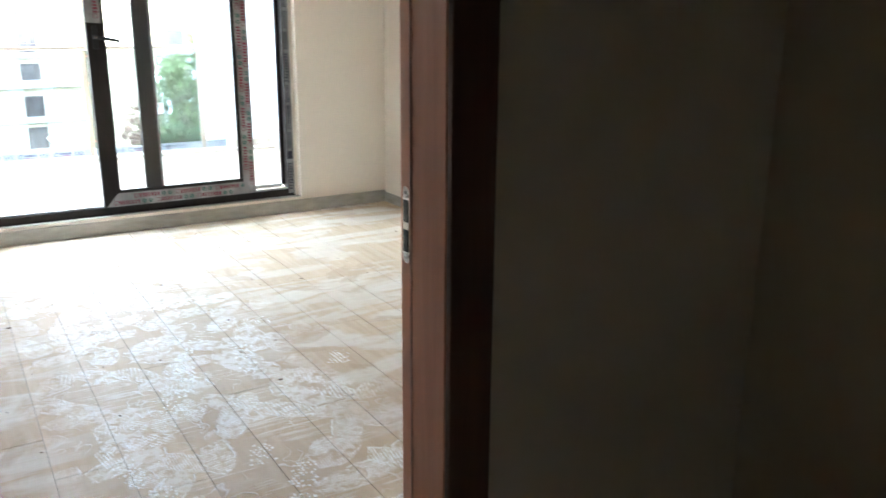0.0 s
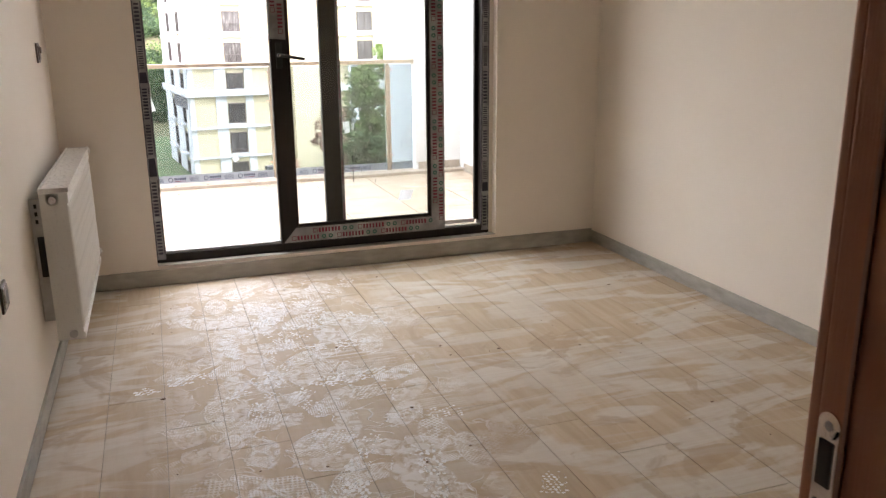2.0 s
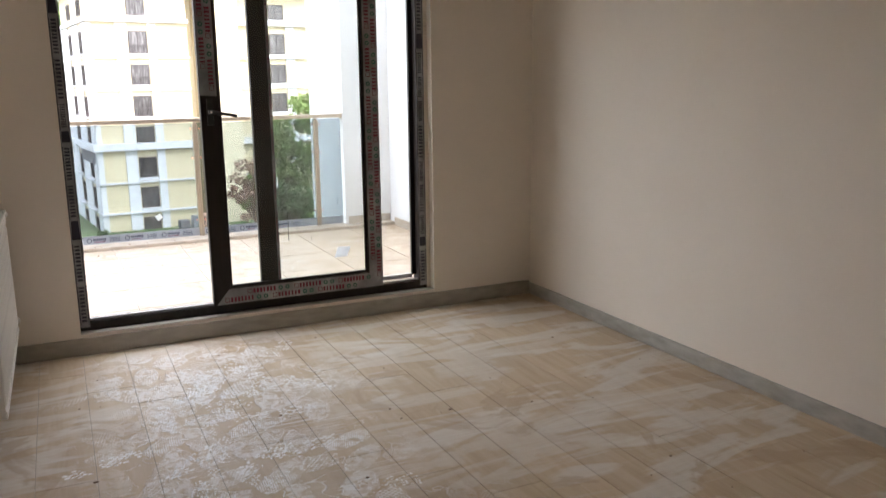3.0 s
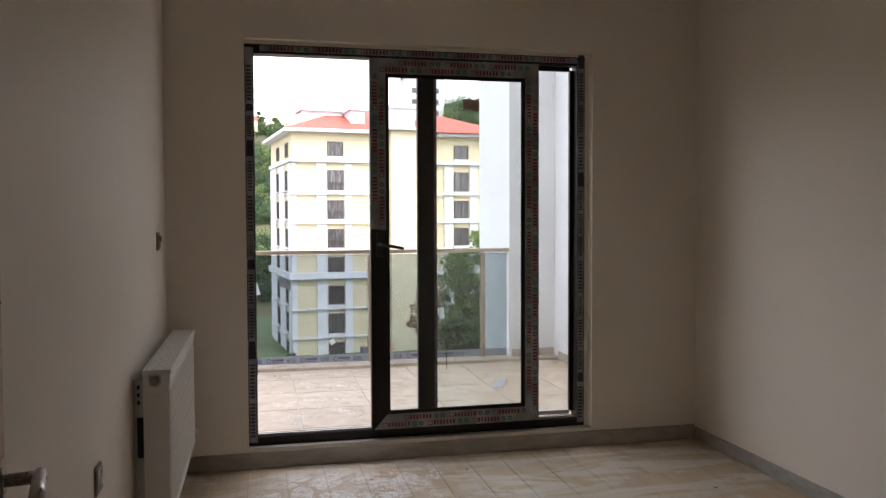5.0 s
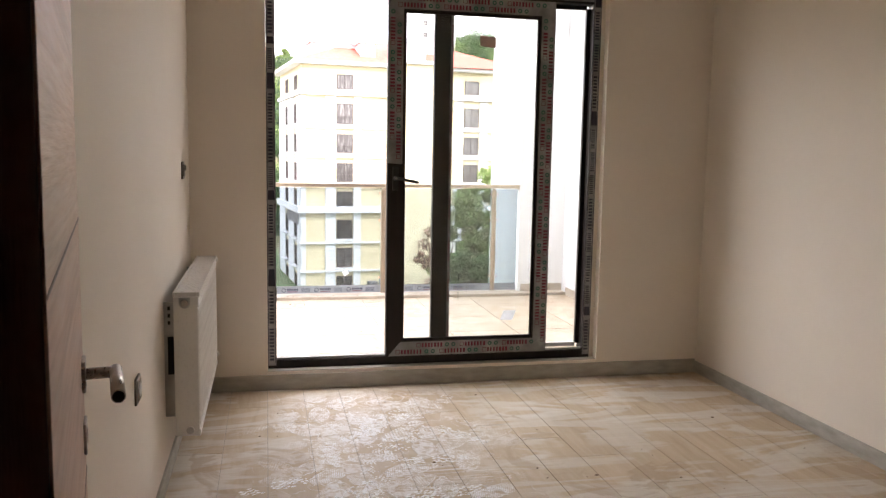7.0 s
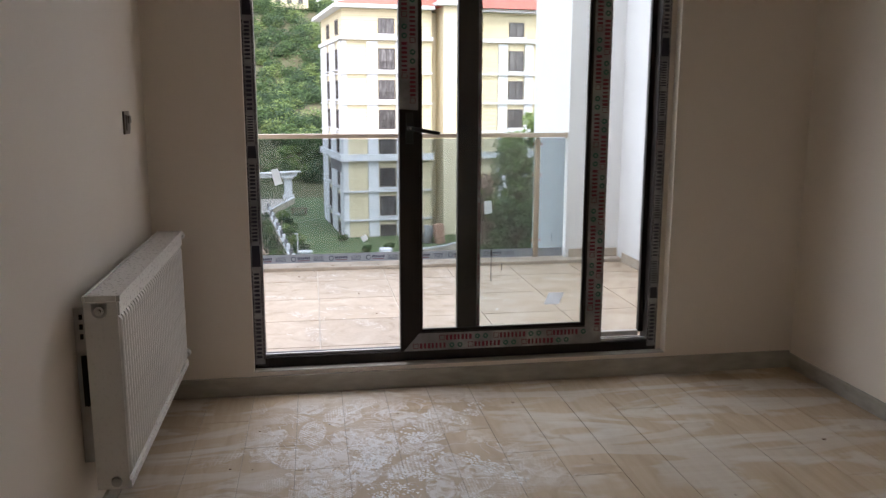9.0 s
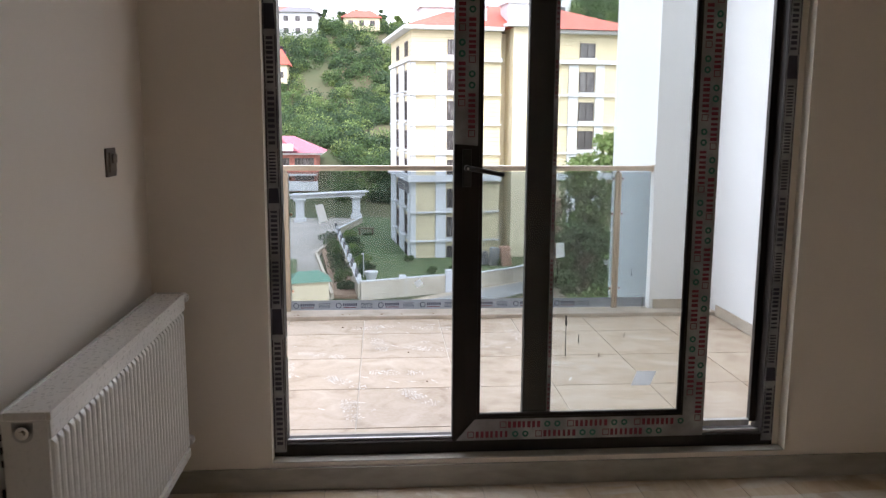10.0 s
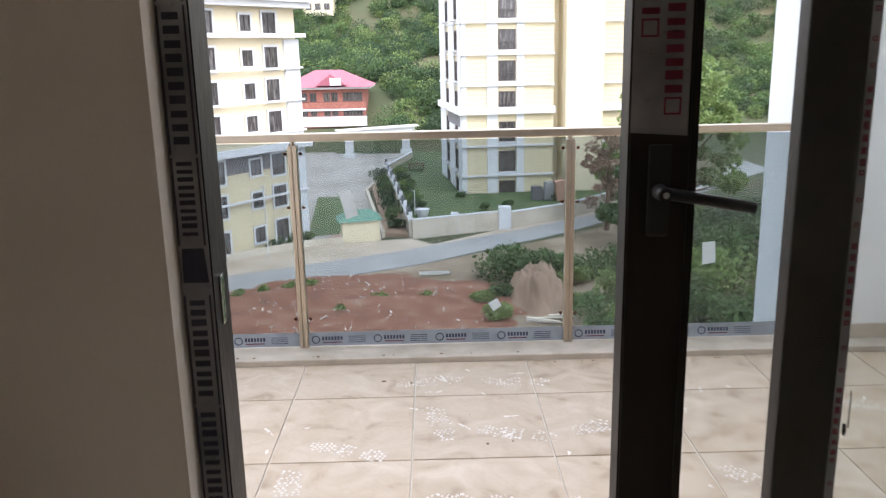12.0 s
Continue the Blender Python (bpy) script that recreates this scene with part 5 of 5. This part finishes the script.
bldg = thing("apartment_building", (13, 84, GZ), "tall yellow and white apartment building with red hipped roofs", "building")
FY = 83.4
ZE = 9.95
part("wall", box(3.7, 12.7, FY, 98, GZ - 0.3, ZE), M["facade"], bldg, "yellow scored render")
part("wall", box(12.7, 13.7, FY + 2.0, 98, GZ - 0.3, ZE), M["facade_plain"], bldg, "cream render in a recess")
part("wall", box(13.7, 17.4, FY - 0.9, 98, GZ - 0.3, ZE + 0.4), M["facade_plain"], bldg, "cream plain render")
part("wall", box(17.4, 27.5, FY + 0.6, 98, GZ - 0.3, ZE), M["facade"], bldg, "yellow scored render")
tops = [9.08, 6.22, 3.18, 0.28, -2.6, -5.5, -8.35, -11.27]
heights = [1.45, 2.03, 1.88, 1.9, 1.9, 1.9, 1.98, 1.72]
# pilasters, surrounds and bands
part("pilaster", box(6.1, 7.15, FY - 0.16, FY - 0.003, GZ, 6.9), M["white_trim"], bldg)
part("pilaster", box(9.0, 9.75, FY - 0.16, FY - 0.003, GZ, 6.9), M["white_trim"], bldg)
part("pilaster", box(20.0, 21.0, FY + 0.44, FY + 0.597, GZ, 6.9), M["white_trim"], bldg)
part("pilaster", box(22.9, 23.8, FY + 0.44, FY + 0.597, GZ, 6.9), M["white_trim"], bldg)
part("pilaster", box(3.64, 4.1, FY - 0.14, FY - 0.003, GZ, 6.9), M["white_trim"], bldg)
for z, h, d in ((7.0, 0.35, 0.30), (3.75, 0.16, 0.2), (0.8, 0.16, 0.2), (-2.1, 0.16, 0.2), (-4.75, 0.65, 0.45), (-7.9, 0.16, 0.2), (-10.8, 0.16, 0.2)):
    part("band", box(3.7 - d, 12.75, FY - d - 0.162, FY - 0.165 + 0.0, z, z + h), M["white_trim"], bldg)
    part("band", box(3.7 - d, 3.697, FY - 0.16, 98, z, z + h), M["white_trim"], bldg)
    part("band", box(17.4, 27.6, FY + 0.6 - d - 0.162, FY + 0.435, z, z + h), M["white_trim"], bldg)
part("slate_sign", box(3.55, 3.69, 84, 92, -6.0, -4.9), M["slate"], bldg)
for y0, y1 in ((83.5, 85.3), (87.6, 91.2), (93.6, 97.8)):
    part("pilaster", box(3.56, 3.697, y0, y1, GZ, 6.9), M["white_trim"], bldg)
for k, (zt, h) in enumerate(zip(tops, heights)):
    fm, pm = window_mesh(1.62, h)
    rm = rails_mesh(1.5, 0.75) if k in (1, 2, 3, 4) else None
    z = zt - h
    set_window(bldg, fm, pm, rm, 8.08, FY - 0.13, z, 0)
    set_window(bldg, fm, pm, None, 21.95, FY + 0.47, z, 0)
    part("window_surround", box(7.16, 8.99, FY - 0.24, FY - 0.165, z - 0.28, z - 0.03), M["white_trim"], bldg)
    part("window_surround", box(21.01, 22.89, FY + 0.30, FY + 0.43, z - 0.28, z - 0.03), M["white_trim"], bldg)
    for y in (86.4, 92.4):
        set_window(bldg, fm, pm, None, 3.60, y, z, -90)
        if k:
            part("balcony", box(3.0, 3.55, y - 1.1, y + 1.1, z - 0.15, z - 0.02), M["white_trim"], bldg)
for x0, x1, y0 in ((3.7, 12.7, FY), (17.4, 27.5, FY + 0.6)):
    part("cornice", box(x0 - 0.9, x1 + (0.1 if x0 < 5 else 0.9), y0 - 0.9, 98.9, ZE + 0.003, ZE + 0.35, 0.05), M["white_trim"], bldg)
part("cornice", box(12.82, 17.38, FY - 1.6, 90, ZE + 0.404, ZE + 0.72, 0.05), M["white_trim"], bldg)


def hip(x0, x1, y0, y1, z0, z1, inset):
    bm = bmesh.new()
    lo = [bm.verts.new(p) for p in ((x0, y0, z0), (x1, y0, z0), (x1, y1, z0), (x0, y1, z0))]
    ym = (y0 + y1) / 2
    hi = [bm.verts.new(p) for p in ((x0 + inset, ym, z1), (x1 - inset, ym, z1))]
    for f in ((lo[0], lo[1], hi[1], hi[0]), (lo[1], lo[2], hi[1]), (lo[2], lo[3], hi[0], hi[1]), (lo[3], lo[0], hi[0]), lo[::-1]):
        bm.faces.new(f)
    return bm


part("roof", hip(2.9, 28.3, FY - 0.8, 98.7, ZE + 0.352, ZE + 3.4, 8), M["roof"], bldg)
for x, y, w, top in ((7.8, 88.5, 4.6, 12.9), (10.8, 85.6, 1.5, 12.75), (15.2, 85.0, 3.2, 13.1), (18.6, 88, 1.5, 13.0)):
    part("roof_block", box(x - w / 2, x + w / 2, y - 0.8, y + 2.2, ZE + 0.4, top - 0.25), M["white_trim"], bldg)
    part("roof_cap", box(x - w / 2 - 0.25, x + w / 2 + 0.25, y - 1.05, y + 2.45, top - 0.247, top), M["white_trim"], bldg)

corner = Matrix.Translation((3.75, FY, 0))
bldg.matrix_basis = corner @ pose(0, 0, 0, 0, 0, 7.0) @ corner.inverted() @ Matrix.Translation((13, 84, GZ))

# second block, turned towards the road
blk = thing("apartment_building", (-9.4, 67.6, GZ), "cream and white apartment building facing the road", "building")
u = Vector((-0.565, -0.825, 0))
nrm = Vector((0.825, -0.565, 0))
P0 = Vector((-9.4, 67.6, 0))
ang = math.degrees(math.atan2(u.y, u.x)) + 180


def slab_on(s0, s1, d0, d1, z0, z1):
    c = [P0 + u * s + nrm * d for s, d in ((s0, d0), (s1, d0), (s1, d1), (s0, d1))]
    return prism([tuple(v.xy) for v in c], z0, z1)


part("wall", slab_on(0, 22, -12, 0, GZ - 0.3, -5.1), M["facade"], blk, "yellow render on the lower storeys")
part("wall", slab_on(0, 22, -12, 0.001, -5.097, 4.6), M["facade_plain"], blk, "cream render on the upper storeys")
part("cornice", slab_on(-0.9, 22, -13, 0.9, 4.603, 5.0), M["white_trim"], blk)
part("cornice", slab_on(-1.2, 22, -13, 1.2, 5.003, 5.25), M["white_trim"], blk)
part("slate_band", slab_on(2.0, 14, 0.004, 0.06, -6.9, -5.6), M["slate"], blk)
part("corner_pilaster", slab_on(-0.1, 1.4, 0.004, 0.25, GZ, 2.4), M["white_trim"], blk)
for z, h, d in ((2.5, 0.3, 0.45), (0.25, 0.14, 0.22), (-2.1, 0.14, 0.22), (-4.4, 0.14, 0.22), (-5.6, 0.5, 0.5), (-9.0, 0.14, 0.2)):
    part("band", slab_on(-d, 22, 0.254, 0.254 + d, z, z + h), M["white_trim"], blk)
fm1, pm1 = window_mesh(1.3, 1.55)
fm2, pm2 = window_mesh(1.0, 1.1)
for k, z in enumerate((2.95, 0.55, -1.75, -4.05, -7.2, -9.6, -12.2)):
    for s, small in ((2.7, False), (5.0, True), (8.6, False), (12.0, True), (15.5, False)):
        c = P0 + u * s + nrm * 0.07
        fm, pm = (fm2, pm2) if small else (fm1, pm1)
        w, h, zz = (1.0, 1.1, z) if small else (1.3, 1.55, z - 0.25)
        for s0, s1, z0, z1 in ((s - w / 2 - 0.16, s + w / 2 + 0.16, zz + h + 0.01, zz + h + 0.16), (s - w / 2 - 0.16, s + w / 2 + 0.16, zz - 0.16, zz - 0.01), (s - w / 2 - 0.16, s - w / 2 - 0.01, zz - 0.008, zz + h + 0.008), (s + w / 2 + 0.01, s + w / 2 + 0.16, zz - 0.008, zz + h + 0.008)):
            part("window_surround", slab_on(s0, s1, 0.062, 0.13, z0, z1), M["white_trim"], blk)
        set_window(blk, fm, pm, None, c.x, c.y, zz, ang)

# brick house at the hill's foot
house = thing("brick_house", (-15, 136, -13), "red brick house with a pink metal roof", "house")
part("wall", box(-21.5, -9.6, 132.5, 142, -13.5, -4.2), M["brick"], house)
part("parapet", box(-21.9, -9.3, 132.0, 132.495, -9.9, -8.4), M["white_trim"], house, "white balcony parapet")
part("floor_band", box(-21.7, -9.4, 132.1, 132.495, -7.5, -7.2), M["white_trim"], house)
part("parapet", box(-21.7, -9.4, 132.15, 132.495, -7.197, -6.2), M["brick"], house)
part("eave", box(-22.4, -8.6, 131.6, 143, -4.197, -3.9), M["white_trim"], house)
part("roof", hip(-22.6, -8.4, 131.2, 143.4, -3.895, -1.4, 5), M["pink_roof"], house)
bm = bmesh.new()
lo = [bm.verts.new(p) for p in ((-16.8, 130.9, -3.6), (-12.2, 130.9, -3.6), (-14.5, 130.9, -1.9), (-14.5, 137, -1.9), (-16.8, 137, -2.6), (-12.2, 137, -2.6))]
for f in ((0, 1, 2), (0, 2, 3, 4), (1, 5, 3, 2)):
    bm.faces.new([lo[i] for i in f])
part("gable", bm, M["pink_roof"], house)
part("gable_wall", box(-14.6, -12.9, 130.6, 130.88, -3.6, -2.5), M["white_trim"], house)
fm3, pm3 = window_mesh(1.0, 1.35)
for x in (-20.4, -18.9, -17.5, -15.4, -14.2, -12.4, -11.4, -10.4):
    set_window(house, fm3, pm3, None, x, 132.4, -6.1, 0)
    set_window(house, fm3, pm3, None, x, 132.4, -9.0 + 0.7, 0)

# houses on the hill
def small_house(x, y, w, d, h, wall, roof, rise, label):
    z = float(land(x, y)) - 0.5
    e = thing("house", (x, y, z), label, "house", "houses on the hill")
    part("wall", box(x - w / 2, x + w / 2, y - d / 2, y + d / 2, z, z + h), M[wall], e)
    part("roof", hip(x - w / 2 - 0.6, x + w / 2 + 0.6, y - d / 2 - 0.6, y + d / 2 + 0.6, z + h + 0.003, z + h + rise, w * 0.3), M[roof], e)
    fm, pm = window_mesh(1.2, 1.3)
    for k in (-0.3, 0, 0.3):
        for s in range(int(h / 2.9)):
            set_window(e, fm, pm, None, x + k * w, y - d / 2 - 0.04, z + 1.2 + s * 2.9, 0)
    return e


small_house(-22.8, 188, 6.4, 7, 4.0, "facade_plain", "roof", 3.6, "small yellow house with a bright red roof")
small_house(-19.5, 214, 9.5, 8, 6.2, "white_trim", "slate", 1.8, "white house with a grey roof on the hill")
small_house(-30.0, 224, 8, 8, 6.2, "white_trim", "roof", 1.8, "white house on the hill with a red roof")
small_house(-24.5, 232, 7, 8, 8.8, "white_trim", "roof", 1.5, "white house on the hill with a red roof")
small_house(-4, 216, 9, 8, 3.2, "facade_plain", "roof", 2.2, "low house with a red roof behind trees")
small_house(43.5, 216, 10, 9, 11.5, "white_trim", "slate", 1.8, "white and blue house on the hilltop")

# ---- floor planks, balcony tiles and shoe prints ----
floor = solo("floor", box(X0, X1, Y0 - 0.16, Y1, -0.2, -0.0035), M["grout"], "dusty wood-look plank tiles with shoe prints", "floor", kind="structure")
PW, PL, GAP = 0.2015, 1.2, 0.0012
phases = [3.25, 3.91, 3.627, 3.40, 3.13, 3.93, 3.677, 3.427, 3.197, 2.934, 2.594, 3.60, 3.30, 3.05, 2.80, 3.7]
plank_cache = {}


def plank_mesh(w, l):
    key = (round(w, 3), round(l, 3))
    if key not in plank_cache:
        plank_cache[key] = mesh_of("plank", box(-w / 2, w / 2, -l / 2, l / 2, -0.009, 0.0, 0.0008), M["plank"])
    return plank_cache[key]


for c, ph in enumerate(phases):
    a, b = max(X0, 0.112 + (c - 1) * PW), min(X1, 0.112 + c * PW)
    if b - a < 0.01:
        continue
    y = ph - 3 * PL
    while y < Y1:
        y0, y1 = max(y, Y0 - 0.16), min(y + PL, Y1)
        if y1 - y0 > 0.01:
            ob = new("plank", plank_mesh(b - a - 2 * GAP, y1 - y0 - 2 * GAP))
            ob.location = ((a + b) / 2, (y0 + y1) / 2, 0.0)
            ob.parent = floor
        y += PL
tile_cache = {}
xs = [BX0] + [0.157 + 0.468 * k for k in range(-9, 6)] + [BX1 - 0.0105]
ys = [5.634] + [7.18 - 0.5 * k for k in range(3, -1, -1)] + [7.529]
for a, b in zip(xs, xs[1:]):
    for c, d in zip(ys, ys[1:]):
        key = (round(b - a, 3), round(d - c, 3))
        if key not in tile_cache:
            w, l = b - a - 0.006, d - c - 0.006
            tile_cache[key] = mesh_of("tile", box(-w / 2, w / 2, -l / 2, l / 2, -0.010, 0.0, 0.0015), M["balcony_tile"])
        ob = new("tile", tile_cache[key])
        ob.location = ((a + b) / 2, (c + d) / 2, BZ)
        ob.parent = slab


def stain_patch(bm, pts, z):
    poly([(x, y, z) for x, y in pts], bm)


def blob(bm, cx, cy, rx, ry, turn, z, rnd, n=9, lift=0.0011):
    z += rnd.random() * lift
    ca, sa = math.cos(turn), math.sin(turn)
    pts = []
    pa, pb, pc = (rnd.uniform(0, 6.28) for k in range(3))
    for k in range(n):
        q = 2 * math.pi * k / n
        r = 1 + 0.2 * math.sin(2 * q + pa) + 0.16 * math.sin(3 * q + pb) + 0.1 * math.sin(5 * q + pc)
        x, y = rx * r * math.cos(q), ry * r * math.sin(q)
        pts.append((cx + ca * x - sa * y, cy + sa * x + ca * y))
    stain_patch(bm, pts, z)


def sole_print(bm, cx, cy, turn, z, rnd, kind):
    """Dried shoe-sole print: rows of small tread marks inside a sole outline."""
    z += rnd.random() * 0.0011
    ca, sa = math.cos(turn), math.sin(turn)
    step = 0.017 if kind else 0.021
    v = -0.14
    row = 0
    while v < 0.14:
        half = 0.045 - 0.012 * abs(v + 0.03) / 0.14 if v > -0.02 else 0.036
        if abs(v) > 0.12:
            half *= 0.65
        if not -0.055 < v < -0.025:
            u = -half + (step / 2 if row % 2 else 0)
            while u < half:
                if rnd.random() < 0.8 and (kind < 2 or v > 0):
                    r = step * rnd.uniform(0.28, 0.44)
                    blob(bm, cx + ca * u - sa * v, cy + sa * u + ca * v, r, r * (1 if kind else 1.5), turn, z, rnd, 6, 0.0)
                u += step
        v += step * 0.87
        row += 1


rnd = random.Random(77)
prints = bmesh.new()


def trodden():
    """A spot on the trodden lane from the doorway to the balcony door."""
    f = rnd.random() ** 0.85
    return 0.84 + 0.10 * f + rnd.gauss(0, 0.30 - 0.06 * f), 1.75 + 3.45 * f


for k in range(36):
    x, y = trodden()
    if 0.3 < x < 1.9:
        sole_print(prints, x, y, rnd.gauss(0.1, 0.8), 0.0012, rnd, k % 3)
solo("shoe_prints", prints, M["dust"], "pale dried shoe prints with tread marks on the floor", "shoe prints", kind="stuff")
prints = bmesh.new()
for x, y, t in ((0.72, 6.95, 0.2), (0.98, 6.85, 1.3), (0.80, 6.42, 1.5), (0.55, 6.28, 0.8), (1.15, 6.3, 0.3), (1.3, 6.9, 2.0), (0.40, 6.75, 1.2), (1.02, 7.3, 1.5), (0.68, 7.32, 1.7), (1.55, 7.1, 0.4), (0.25, 6.5, 0.1), (1.7, 6.5, 1.0), (0.9, 6.05, 0.6), (2.3, 7.0, 1.2), (0.6, 5.9, 0.2)):
    sole_print(prints, x, y, t, BZ + 0.0016, rnd, 1)
    for k in range(3):
        blob(prints, x + rnd.gauss(0, 0.15), y + rnd.gauss(0, 0.12), rnd.uniform(0.01, 0.05), 0.006, rnd.uniform(0, 3), BZ + 0.0004, rnd, 8)
solo("shoe_prints_balcony", prints, M["balcony_dust"], "pale dried shoe prints on the balcony tiles", "shoe prints", kind="stuff")

# crumbs of plaster and grit
rnd = random.Random(12)
bm = bmesh.new()
for k in range(70):
    if k < 45:
        x, y, z = rnd.uniform(0.2, 2.9), rnd.uniform(1.6, 5.3), 0.0
    else:
        x, y, z = rnd.uniform(-0.2, 2.4), rnd.choice((7.50, 7.56, rnd.uniform(6.0, 7.5))), BZ
        if y > 7.53:
            z = BZ + 0.025
    r = rnd.uniform(0.002, 0.006)
    bmesh.ops.create_icosphere(bm, subdivisions=1, radius=r, matrix=Matrix.Translation((x, y, z + r * 0.5)) @ Matrix.Diagonal((rnd.uniform(1, 2), 1, 0.6, 1)))
solo("grit", bm, M["mound"], "scattered crumbs of plaster and grit on the floor", "grit", kind="stuff")
